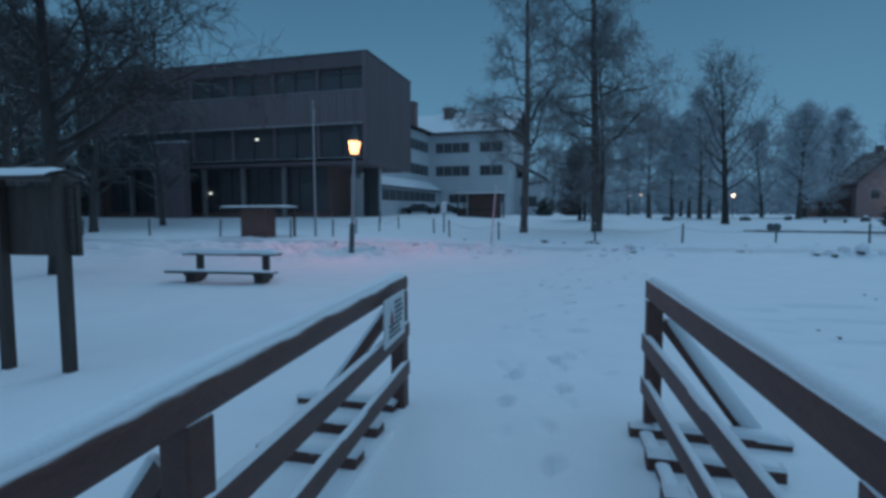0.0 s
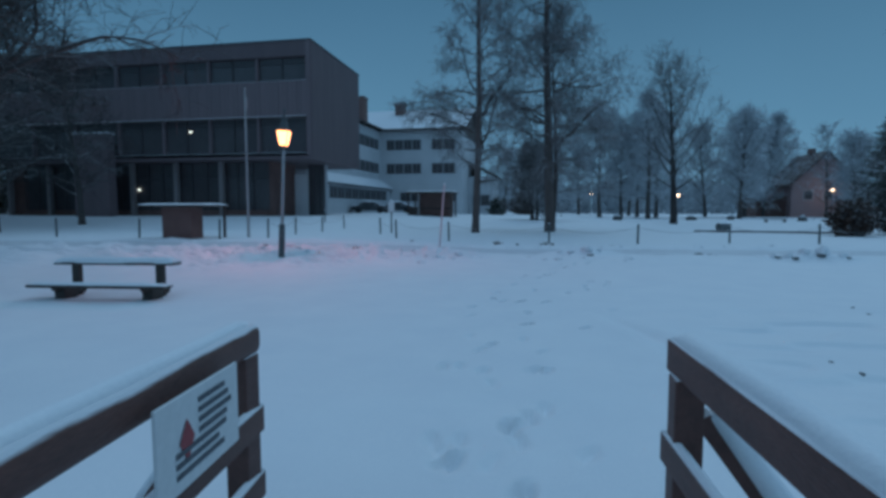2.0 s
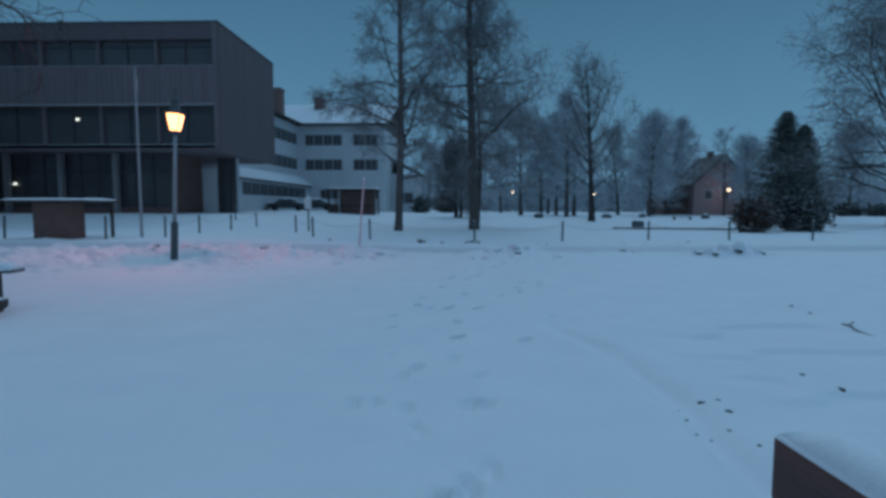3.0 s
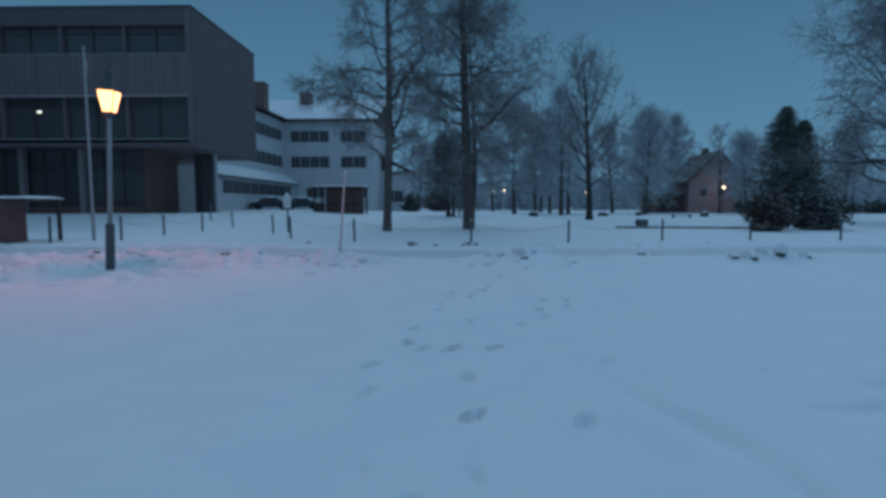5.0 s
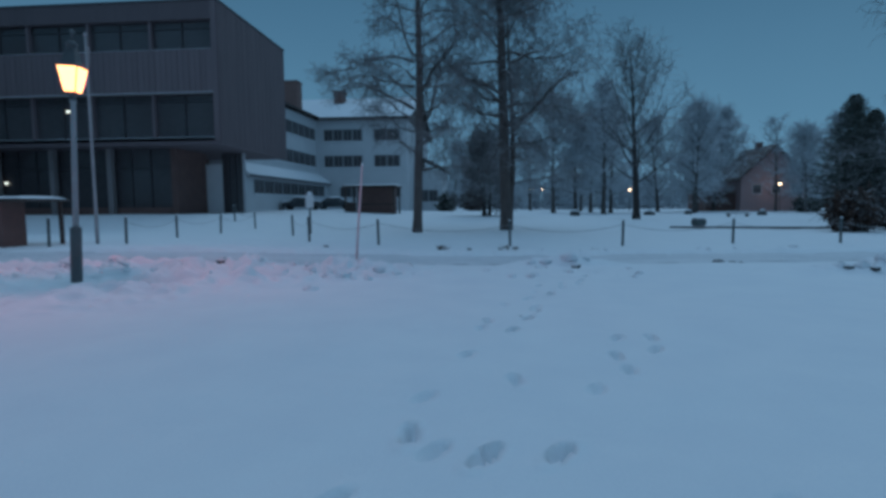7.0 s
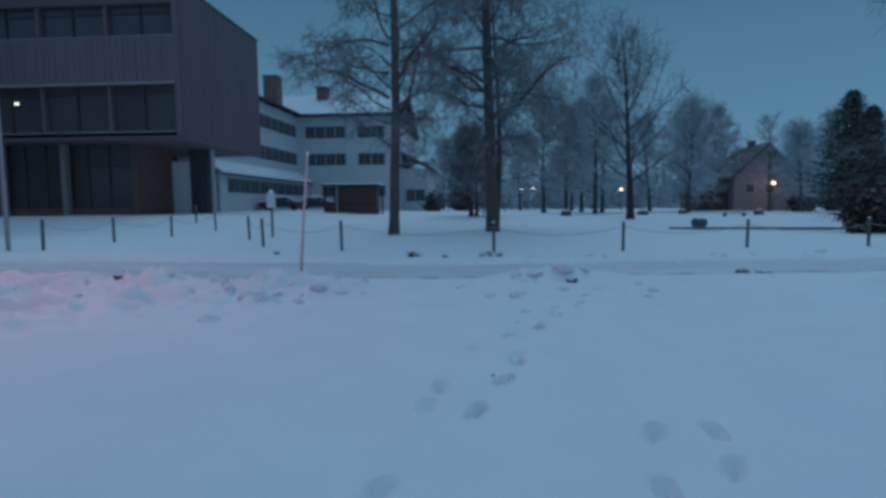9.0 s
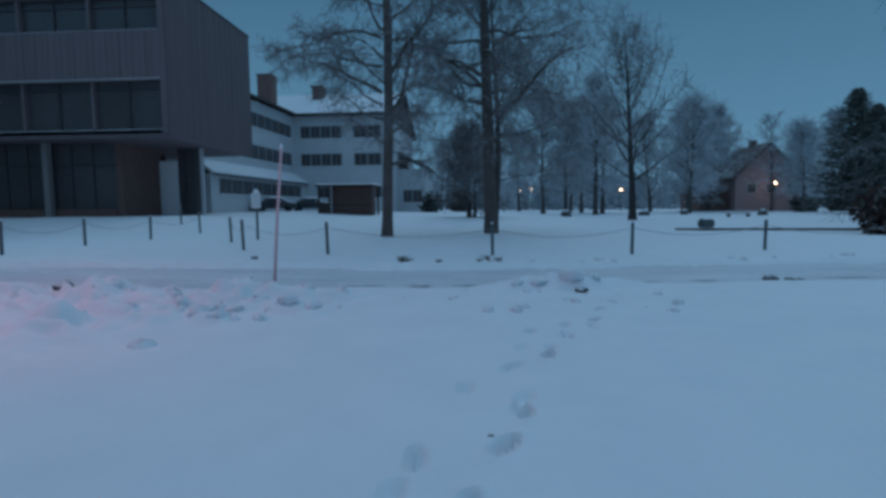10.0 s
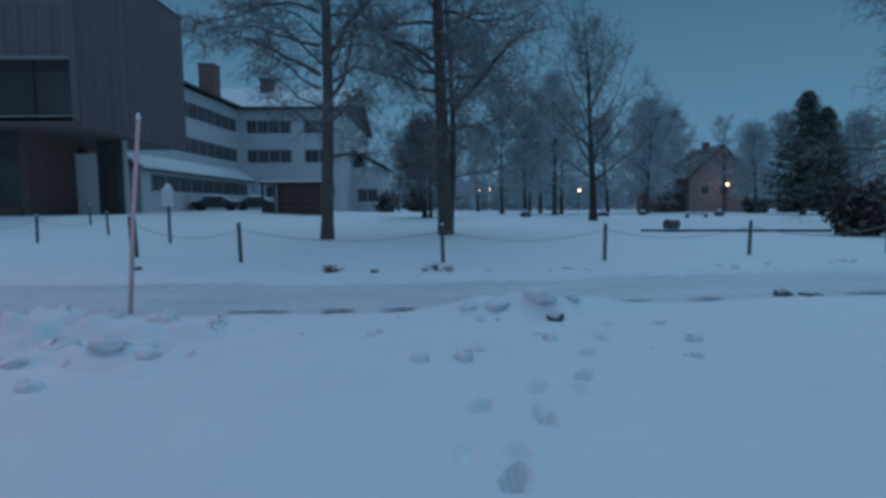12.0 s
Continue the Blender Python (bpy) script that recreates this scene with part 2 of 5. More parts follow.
def vnoise(x, y, seed=0):
    """Smooth value noise, 0 to 1."""
    ix, iy = np.floor(x), np.floor(y)
    fx, fy = x - ix, y - iy
    fx, fy = fx * fx * (3 - 2 * fx), fy * fy * (3 - 2 * fy)
    a, b = hash01(ix, iy, seed), hash01(ix + 1, iy, seed)
    c, d = hash01(ix, iy + 1, seed), hash01(ix + 1, iy + 1, seed)
    return (a * (1 - fx) + b * fx) * (1 - fy) + (c * (1 - fx) + d * fx) * fy


def step(a, b, x):
    s = np.clip((x - a) / (b - a), 0, 1)
    return s * s * (3 - 2 * s)


# ---- the ground ----
def road_mid(x):
    return 19.3 + 2.2 * np.tanh(0.07 * x)


def lie(x, y):
    """The broad lie of the land: level in front, rising towards the school yard."""
    left, yard = step(2.0, -11.0, x), step(-8.0, -17.0, x)
    near = left * (0.12 * step(9, 14, y) + 0.16 * step(14, 20.5, y)) + (1 - left) * 0.10 * step(20, 30, y)
    rise = yard * 0.78 * step(30, 39.5, y) + (1 - yard) * 0.42 * step(32, 56, y) * step(16, 0, x)
    return near + rise + 0.15 * step(40, 70, y)


def ground_z(x, y):
    return float(lie(np.array(float(x)), np.array(float(y))))


PRINT_PLACES = [
    (0.11, 0.23), (-0.33, 1.25), (0.12, 1.68), (-0.38, 2.02), (-0.02, 2.61), (-0.76, 3.96), (0.17, 4.01), (-0.35, 4.9),
    (0.04, 6.08), (-0.81, 6.54), (0.04, 6.97), (-0.88, 7.33), (-0.41, 7.88), (-0.10, 7.83), (0.34, 7.9), (-0.60, 8.1),
    (-0.57, 8.75), (0.15, 9.2), (-0.3, 9.9), (0.21, 10.94), (-0.17, 11.06), (-0.09, 11.44), (0.58, 12.19),
    (0.17, 12.62), (0.62, 12.44), (0.53, 13.16), (0.96, 13.6), (0.73, 13.93), (1.03, 13.92), (0.87, 14.57), (1.28, 14.51),
    (1.33, 14.93), (1.74, 15.17), (1.65, 14.87), (2.24, 16.28), (1.95, 15.75), (2.5, 16.9), (1.39, 7.43), (0.84, 6.03),
    (1.34, 10.67), (1.73, 10.72), (0.79, 9.04), (1.19, 9.57), (1.62, 10.23), (1.17, 10.01), (0.43, 11.64), (1.27, 14.41), (0.60, 13.27),
]
DEEP_PRINTS = {(0.58, 12.19), (0.21, 10.94), (0.43, 11.64), (0.96, 13.6), (0.34, 7.9), (-0.60, 8.1), (0.04, 6.08), (-0.10, 7.83), (1.27, 14.41), (1.74, 15.17)}
rnd = random.Random(5)
PRINTS = [(x, y, rnd.uniform(-0.6, 0.1), 1.6 if (x, y) in DEEP_PRINTS else rnd.uniform(0.4, 0.95)) for x, y in PRINT_PLACES]
# the trodden strip between the rails
PRINTS += [(rnd.gauss(-0.05, 0.28), rnd.uniform(0.6, 5.5), rnd.uniform(-0.5, 0.3), rnd.uniform(0.2, 0.5)) for _ in range(22)]


def relief(x, y):
    """Drifts, the ploughed bank along the road, the road bed and the footprints."""
    d = y - road_mid(x)
    z = 0.05 * (vnoise(x * 0.5, y * 0.5, 1) - 0.5) + 0.022 * (vnoise(x * 1.7, y * 1.7, 2) - 0.5) + 0.006 * (vnoise(x * 7, y * 7, 3) - 0.5)
    z = z * step(0.2, 1.0, np.abs(d) - 0.6) + 0.0
    z -= 0.11 * step(1.6, 1.2, np.abs(d + 0.15 * (vnoise(x * 1.3, y * 0 + 3, 8) - 0.5)))
    lump = vnoise(x * 1.5, y * 1.9, 4) * 0.40 + (1 - np.abs(2 * vnoise(x * 3.0, y * 3.4, 5) - 1)) * 0.36 + vnoise(x * 7, y * 7, 6) * 0.24
    near_bank = step(-4.6 - 3.4 * step(-2.5, -6.0, x), -3.0 - 1.4 * step(-2.5, -6.0, x), d) * step(-1.5, -2.3, d) * (0.12 + 0.88 * step(-0.5, -3.6, x)) * step(9, 4, x)
    far_bank = step(1.0, 1.4, d) * step(3.2, 1.8, d) * 0.45
    near_bank = near_bank * (1 - 0.9 * np.exp(-(((x + 7.68) / 0.9) ** 2 + ((y - 13.3) / 1.1) ** 2)))
    z += (near_bank * 0.44 + far_bank * 0.28) * np.clip(lump - 0.42, 0, 1) * 1.7
    right_bank = np.exp(-(((x - 8.5) / 1.5) ** 2 + ((y - 16.9) / 0.5) ** 2))
    z += 0.50 * right_bank * lump
    for px, py, pz, hgt in ((1.95, 17.75, 0.0, 0.20), (1.35, 17.85, 0.0, 0.19), (0.75, 17.7, 0.0, 0.10), (2.6, 18.0, 0.0, 0.11), (3.1, 18.1, 0.0, 0.07), (-2.6, 16.1, 0.0, 0.13), (-3.4, 16.0, 0.0, 0.12), (-6.6, 15.6, 0.0, 0.12)):
        z += hgt * np.exp(-(((x - px) / 0.42) ** 2 + ((y - py) / 0.30) ** 2)) * (0.6 + 0.8 * lump)
    # a rut that curls away from the end of the bridge, and a few windswept furrows
    rut = 1.85 - 0.11 * (y - 4.4) ** 2 * np.where(y > 4.4, 0.9, 0.12)
    z -= 0.10 * np.exp(-((x - rut) / 0.14) ** 2) * step(1.6, 2.6, y) * step(7.6, 5.6, y) * (0.4 + 0.9 * vnoise(x * 3, y * 2, 15))
    z -= 0.05 * step(0.62, 0.75, vnoise(x * 1.1, y * 3.2, 16)) * step(2.0, 3.2, x) * step(8.5, 7.0, y) * step(1.0, 3.0, y)
    for px, py, a, deep in PRINTS:
        u = (x - px) * math.cos(a) + (y - py) * math.sin(a)
        v = -(x - px) * math.sin(a) + (y - py) * math.cos(a)
        r = np.sqrt((u / 0.044) ** 2 + (v / 0.13) ** 2) + 0.5 * (vnoise(x * 14, y * 14, 17) - 0.5)
        z -= 0.13 * deep * step(1.3, 0.6, r) - 0.015 * deep * np.exp(-(r - 1.5) ** 2 * 8)
    return z


def spread(lo, hi, fine, out_lo, out_hi):
    mid = list(np.arange(lo, hi, fine))
    a, s = [], fine
    p = lo
    while p > out_lo:
        s *= 1.10
        p -= s
        a.append(p)
    b, s, p = [], fine, hi
    while p < out_hi:
        s *= 1.10
        p += s
        b.append(p)
    return np.array(a[::-1] + mid + b)


gx, gy = spread(-11.0, 9.0, 0.08, -700, 700), spread(-1.0, 20.5, 0.043, -300, 1200)
# finer steps across the trodden strip
gx = np.concatenate([gx[gx < -2.22], np.arange(-2.2, 3.4, 0.042), gx[gx > 3.42]])
X, Y = np.meshgrid(gx, gy)
Z = lie(X, Y) + relief(X, Y)
nx, ny = len(gx), len(gy)
idx = np.arange(nx * ny).reshape(ny, nx)
quads = np.stack([idx[:-1, :-1], idx[:-1, 1:], idx[1:, 1:], idx[1:, :-1]], -1).reshape(-1, 4)
me = bpy.data.meshes.new("ground")
me.from_pydata(np.stack([X, Y, Z], -1).reshape(-1, 3).tolist(), [], quads.tolist())
me.materials.append(SNOW)
me.polygons.foreach_set("use_smooth", [True] * len(me.polygons))
tagged(new("ground", me), "fresh trodden snow covering flat open ground", "snow ground", kind="structure")

# the ploughed road: packed snow in the trough, bare asphalt along its near edge
rx = np.concatenate([np.arange(-60, -14, 1.0), np.arange(-14, 14, 0.12), np.arange(14, 70, 1.0)])
rw = np.linspace(-1.45, 1.45, 28)
RX, RW = np.meshgrid(rx, rw)
RY = road_mid(RX) + RW
RZ = lie(RX, RY) - 0.055 + 0.03 * (vnoise(RX * 0.7, RW * 5, 11) - 0.5) + 0.02 * (vnoise(RX * 4, RW * 7, 12) - 0.5)
idx = np.arange(RX.size).reshape(RX.shape)
quads = np.stack([idx[:-1, :-1], idx[:-1, 1:], idx[1:, 1:], idx[1:, :-1]], -1).reshape(-1, 4)
me = bpy.data.meshes.new("road")
me.from_pydata(np.stack([RX, RY, RZ], -1).reshape(-1, 3).tolist(), [], quads.tolist())
me.materials.append(SNOW_ROAD)
me.polygons.foreach_set("use_smooth", [True] * len(me.polygons))
tagged(new("road", me), "narrow ploughed road of grey packed snow", "road", kind="structure")


# ---- footbridge rails at the start of the walk ----
def plank(y0, y1, x_of, z0, tall, thick, round_off=0.008):
    g = Geo()
    xa, xb = x_of(y0), x_of(y1)
    m = Matrix.Translation((xa, y0, z0)) @ Matrix.Rotation(math.atan2(-(xb - xa), y1 - y0), 4, "Z")
    length = math.hypot(xb - xa, y1 - y0)
    g.box(-thick / 2, 0, 0, thick / 2, length, tall)
    g = bevelled(g, round_off, 3 if round_off < 0.03 else 6)
    g.v = [tuple(m @ Vector(p)) for p in g.v]
    return g


def snow_cap(y0, y1, x_of, z, wide, high, seed, rough=1.0):
    """A rounded ridge of snow lying along a rail."""
    g, n, k = Geo(), max(6, int(abs(y1 - y0) / 0.06)), 9
    rows = []
    for i in range(n + 1):
        f = i / n
        y = y0 + (y1 - y0) * f
        end = min(1.0, min(f, 1 - f) * n / 2.2 + 0.25)
        hh = high * end * (0.85 + 0.35 * noise.noise((y * 2.3, seed, 0)) * rough)
        ww = wide * (0.92 + 0.22 * noise.noise((y * 3.1, seed + 7, 0)) * rough)
        sh = 0.012 * noise.noise((y * 1.7, seed + 3, 0))
        for s in range(k):
            a = math.pi * s / (k - 1)
            rows.append((x_of(y) + sh + math.cos(a) * ww / 2, y, z + hh * math.sin(a) ** 0.75 - (0.01 if s in (0, k - 1) else 0)))
    g.add(rows, [(i * k + s, i * k + s + 1, (i + 1) * k + s + 1, (i + 1) * k + s) for i in range(n) for s in range(k - 1)] + [tuple(range(k)), tuple(n * k + s for s in reversed(range(k)))])
    return g


def railing(label, x_of, side, y_end, y_back, posts):
    root = thing("bridge_railing", label, "railing", (0, 0, 0), group="railings of the footbridge")
    part("top_rail", plank(y_back, y_end + 0.05, x_of, 0.925 if side < 0 else 0.935, 0.15 if side < 0 else 0.14, 0.085 if side > 0 else 0.105, 0.012 if side > 0 else 0.047), RAIL_WOOD, root, smooth=side < 0)
    part("snow_cap", snow_cap(y_back, y_end + 0.05, lambda y: x_of(y) + side * 0.012, 1.062 if side > 0 else 1.05, 0.10 if side > 0 else 0.088, 0.07 if side > 0 else 0.06, 1 + side, 0.12), SNOW, root, "soft ridge of snow on the rail", smooth=True)
    for k, z in enumerate((0.56, 0.24)):
        part("middle_rail" if k == 0 else "lower_rail", plank(y_back, y_end + 0.02, lambda y: x_of(y) - side * 0.045, z, 0.125, 0.042), RAIL_WOOD, root)
        part("snow_strip", snow_cap(y_back, y_end + 0.02, lambda y: x_of(y) - side * 0.045, z + 0.122, 0.04, 0.02, 5 + k + side, 0.25), SNOW, root, smooth=True)
    part("kerb_beam", plank(y_back, y_end - (0.0 if side > 0 else 0.5), lambda y: x_of(y) - side * 0.06, -0.10, 0.13 if side > 0 else 0.09, 0.08), RAIL_WOOD, root)
    part("kerb_snow", snow_cap(y_back, y_end - (0.0 if side > 0 else 0.5), lambda y: x_of(y) - side * 0.06, 0.025 if side > 0 else -0.015, 0.095, 0.03, 12 + side), SNOW, root, smooth=True)
    for y in posts:
        x = x_of(y)
        part("post", bevelled(Geo().box(x - 0.055, y - 0.06, -0.25, x + 0.055, y + 0.06, 0.945), 0.01), RAIL_WOOD, root)
        ft = Vector((x + side * 0.62, y - 0.02, 0.02))
        br = Geo().tube([(x + side * 0.05, y - 0.02, 0.80), ft], [0.048, 0.048], 4)
        part("brace", br, RAIL_WOOD, root, "slanting timber brace")
        part("brace_snow", Geo().tube([Vector((x + side * 0.10, y - 0.03, 0.82)), Vector((x + side * 0.36, y - 0.03, 0.46)), ft + Vector((side * 0.03, -0.01, 0.05))], [0.04, 0.055, 0.06] if side > 0 else [0.02, 0.024, 0.028], 8), SNOW, root, smooth=True)
        bm_ = bevelled(Geo().box(min(x - max(side, 0) * 0.16, x + side * 0.85), y - 0.16, -0.10, max(x, x + side * 0.85), y - 0.02, 0.06), 0.012)
        part("cross_beam", bm_, RAIL_WOOD, root, "outrigger beam under the posts")
        c = snow_cap(0.0, 0.85, lambda q: 0.0, 0.055, 0.15, 0.06, 21 + y)
        c.v = [(x + side * p[1], y - 0.09 + p[0], p[2]) for p in c.v]
        part("beam_snow", c, SNOW, root, smooth=True)
        for dy, far in ((-0.55, 0.62), (-1.0, 0.7)):
            xx = x_of(y + dy)
            part("sleeper", bevelled(Geo().box(min(xx - max(side, 0) * 0.14, xx + side * far), y + dy - 0.08, -0.08, max(xx, xx + side * far), y + dy + 0.08, 0.075), 0.015), RAIL_WOOD, root, "sleeper end sticking out of the snow")
            c = snow_cap(0.0, far, lambda q: 0.0, 0.07, 0.15, 0.05, 27 + y + dy)
            c.v = [(xx + side * p[1], y + dy + p[0], p[2]) for p in c.v]
            part("sleeper_snow", c, SNOW, root, smooth=True)
    return root


LEFT_X = lambda y: -1.135 + 0.10 * (0.8 - y)
RIGHT_X = lambda y: 0.76 + 0.08 * (1.05 - y)
rail_l = railing("brown wooden bridge railing with thick snow and a sign", LEFT_X, -1, 1.0, -5.2, (0.93, -1.67, -3.9))
rail_r = railing("brown wooden bridge railing with snow on top", RIGHT_X, 1, 1.03, -5.2, (0.96, -1.62, -3.9))

# the notice on the end of the railing
notice = thing("notice_sign", "white warning notice with red mark on bridge railing", "sign", (LEFT_X(0.42) + 0.105, 0.42, 0.835), 95.7)
part("plate", bevelled(Geo().box(-0.27, -0.006, -0.165, 0.26, 0.006, 0.16), 0.003, 1), SIGN_WHITE, notice)
dia = Geo().add([(-0.15, -0.009, 0.0), (-0.105, -0.009, -0.075), (-0.06, -0.009, 0.0), (-0.105, -0.009, 0.075)], [(0, 1, 2, 3)])
part("red_mark", dia, SIGN_RED, notice, "red diamond mark")
for k in range(7):
    wide = 0.24 if k < 4 else 0.36
    x0 = -0.03 if k < 4 else -0.17
    z = 0.11 - 0.036 * k
    part("text_line", Geo().box(x0, -0.010, z - 0.009, x0 + wide * (0.75 + 0.25 * ((k * 7) % 5) / 5), -0.0065, z + 0.009), SIGN_INK, notice)


# ---- roofed notice board ----
def notice_board():
    root = thing("notice_board", "dark wooden notice board under a snowy little roof", "notice board", (-4.98, 0.90, 0.0), 4.0)
    for x in (-0.37, 0.37):
        part("post", bevelled(Geo().box(x - 0.05, -0.05, -0.2, x + 0.05, 0.05, 1.95), 0.012), DARK_WOOD, root)
    part("panel", bevelled(Geo().box(-1.2, 0.05, 1.15, 0.50, 0.10, 1.84), 0.008), DARK_WOOD, root)
    for x in (-0.40, 0.44):
        part("frame_strip", bevelled(Geo().box(x - 0.04, 0.015 if x > 0 else 0.01, 1.18, x + 0.04, 0.048, 1.82), 0.006), BENCH_WOOD, root)
    roof = Geo()
    for s in (-1, 1):
        m = Matrix.Translation((0, 0.06, 1.95)) @ Matrix.Rotation(radians(-10 * s), 4, "X")
        roof.box(-1.3, min(0, s * 0.21), -0.02, 0.36, max(0, s * 0.21), 0.02, m)
    part("roof", roof, DARK_WOOD, root)
    g, n, k = Geo(), 24, 9
    for i in range(n + 1):
        x = -1.32 + 1.70 * i / n
        for s in range(k):
            f = -1 + 2 * s / (k - 1)
            edge = 0.6 + 0.4 * min(1, min(i, n - i) / 2)
            g.v.append((x, 0.06 + 0.225 * f, 1.97 - 0.04 * abs(f) + 0.05 * (1 - f * f) ** 0.5 * edge + 0.01 * noise.noise((x * 4, f * 2, 1))))
    g.f += [(i * k + s, i * k + s + 1, (i + 1) * k + s + 1, (i + 1) * k + s) for i in range(n) for s in range(k - 1)]
    part("roof_snow", g, SNOW, root, "thick layer of snow", smooth=True)


notice_board()


# ---- picnic bench ----
def picnic_bench():
    z = ground_z(-7.3, 7.1)
    root = thing("picnic_bench", "weathered wooden picnic table bench covered in snow", "bench", (-7.42, 7.05, z - 0.02), 5.5)
    for i in range(2):
        y = 0.20 + 0.15 * i
        part("table_board", bevelled(Geo().box(-1.38, y, 0.59, 0.98, y + 0.135, 0.64), 0.008), BENCH_WOOD, root)
    cap = snow_cap(-1.38, 0.98, lambda q: 0, 0.635, 0.32, 0.12, 31, 0.4)
    cap.v = [(p[1], 0.345 - p[0], p[2]) for p in cap.v]
    part("table_snow", cap, SNOW, root, "thick loaf of snow", smooth=True)
    part("seat_board", bevelled(Geo().box(-1.34, -0.48, 0.25, 1.22, -0.20, 0.30), 0.008), BENCH_WOOD, root)
    cap = snow_cap(-1.34, 1.22, lambda q: 0, 0.295, 0.26, 0.05, 33)
    cap.v = [(p[1], -0.34 - p[0], p[2]) for p in cap.v]
    part("seat_snow", cap, SNOW, root, smooth=True)
    for x in (-0.86, 0.80):
        part("leg", bevelled(Geo().box(x - 0.10, -0.30, -0.12, x + 0.10, 0.02, 0.25), 0.02), BENCH_WOOD, root)
        part("upright", bevelled(Geo().box(x - 0.17, 0.20, -0.05, x - 0.03, 0.32, 0.59), 0.015), BENCH_WOOD, root)
        arm = Geo().tube([(x, 0.26, 0.14), (x, -0.12, 0.19), (x, -0.42, 0.24)], [0.085, 0.075, 0.05], 8)
        part("bracket", arm, BENCH_WOOD, root, "curved timber bracket")


picnic_bench()


# ---- street lamp ----
def lantern(root, z, r_top, r_bot, high, glass, frame_mat, turn):
    """A four-sided lantern that widens upwards, with a bell roof, a chimney and a finial."""
    quad = lambda r, zz: [(r * math.cos(turn + math.pi / 2 * i), r * math.sin(turn + math.pi / 2 * i), zz) for i in range(4)]
    a, b = quad(r_bot, z), quad(r_top, z + high)
    for i in range(4):
        j = (i + 1) % 4
        pane = part("pane", Geo().add([a[i], a[j], b[j], b[i]], [(0, 1, 2, 3)]), glass, root, "glowing lantern pane")
        pane.visible_shadow = False
        part("glazing_bar", Geo().tube([Vector(a[i]), Vector(b[i])], [0.012, 0.012], 5), frame_mat, root)
        part("top_bar", Geo().tube([Vector(b[i]), Vector(b[j])], [0.014, 0.014], 5), frame_mat, root)
        part("bottom_bar", Geo().tube([Vector(a[i]), Vector(a[j])], [0.012, 0.012], 5), frame_mat, root)
    part("lantern_floor", Geo().lathe([(0.045, z - 0.16), (0.06, z - 0.12), (0.045, z - 0.08), (0.09, z - 0.03), (0.10, z), (0.02, z + 0.004)], 10), frame_mat, root)
    t = z + high
    roof = Geo().lathe([(r_top + 0.02, t + 0.0), (r_top + 0.02, t + 0.015), (r_top * 0.74, t + 0.045), (r_top * 0.62, t + 0.11), (r_top * 0.52, t + 0.22), (r_top * 0.42, t + 0.30), (0.09, t + 0.31)], 4)
    c, d = math.cos(turn), math.sin(turn)
    roof.v = [(c * p[0] - d * p[1], d * p[0] + c * p[1], p[2]) for p in roof.v]
    part("lantern_roof", roof, frame_mat, root)
    part("chimney", Geo().lathe([(0.09, t + 0.30), (0.075, t + 0.36), (0.10, t + 0.38), (0.09, t + 0.42), (0.04, t + 0.46)], 10), frame_mat, root, smooth=False)
    part("finial", Geo().lathe([(0.025, t + 0.45), (0.02, t + 0.56), (0.045, t + 0.59), (0.045, t + 0.62), (0.012, t + 0.67)], 10), frame_mat, root, smooth=True)


lamp = thing("street_lamp", "old-fashioned lit street lantern on a grey pole", "street lamp", (LAMP_X, LAMP_Y, LAMP_Z - 0.03))
lamp.matrix_basis = pose(LAMP_X, LAMP_Y, LAMP_Z - 0.03, 0, 2.6, 0)
part("pole_base", Geo().lathe([(0.098, -0.1), (0.10, 0.02), (0.095, 0.06), (0.092, 1.04), (0.098, 1.06), (0.07, 1.09)], 16), STEEL, lamp, "thicker lower pole", smooth=False)
part("pole", Geo().lathe([(0.05, 1.05), (0.047, 3.2), (0.042, 3.32), (0.06, 3.34), (0.05, 3.37), (0.05, 3.40)], 14), POLE_GREY, lamp, smooth=True)
lantern(lamp, 3.50, 0.245, 0.135, 0.45, LAMP_GLASS, STEEL, radians(55))

# ---- flagpole ----
fz = ground_z(-13.4, 21.6)
flag = thing("flagpole", "slim white flagpole standing in the snow", "flagpole", (-13.4, 21.6, fz))
part("pole", Geo().lathe([(0.06, -0.1), (0.06, 0.3), (0.05, 3.0), (0.035, 6.90)], 12), POLE_GREY, flag, smooth=True)
part("knob", Geo().lathe([(0.02, 6.89), (0.06, 6.93), (0.06, 6.99), (0.02, 7.03)], 10), POLE_GREY, flag, smooth=True)
part("pennant", Geo().add([(0.04, 0, 6.6), (0.10, 0.04, 6.55), (0.13, 0.0, 6.2), (0.10, -0.03, 5.9), (0.04, 0, 5.95), (0.07, 0.05, 6.2)], [(0, 1, 5), (1, 2, 5), (2, 3, 5), (3, 4, 5), (4, 0, 5)]), POLE_GREY, flag, "limp furled pennant")

# ---- roofed masonry shelter by the fence ----
bz = ground_z(-15.9, 20.4)
booth = thing("bin_shelter", "low brown brick shelter with a wide snowy roof", "shelter", (-15.85, 20.5, bz + 0.32), 0)
part("body", bevelled(Geo().box(-0.92, -0.5, -0.5, 0.58, 0.35, 1.12), 0.02), BRICK, booth)
part("roof_slab", bevelled(Geo().box(-2.05, -0.8, 1.14, 1.45, 1.2, 1.22), 0.015), DARK_WOOD, booth)
cap = snow_cap(-2.05, 1.45, lambda q: 0, 1.215, 1.95, 0.10, 41, 0.4)
cap.v = [(p[1], 0.2 - p[0], p[2]) for p in cap.v]
part("roof_snow", cap, SNOW, booth, smooth=True)
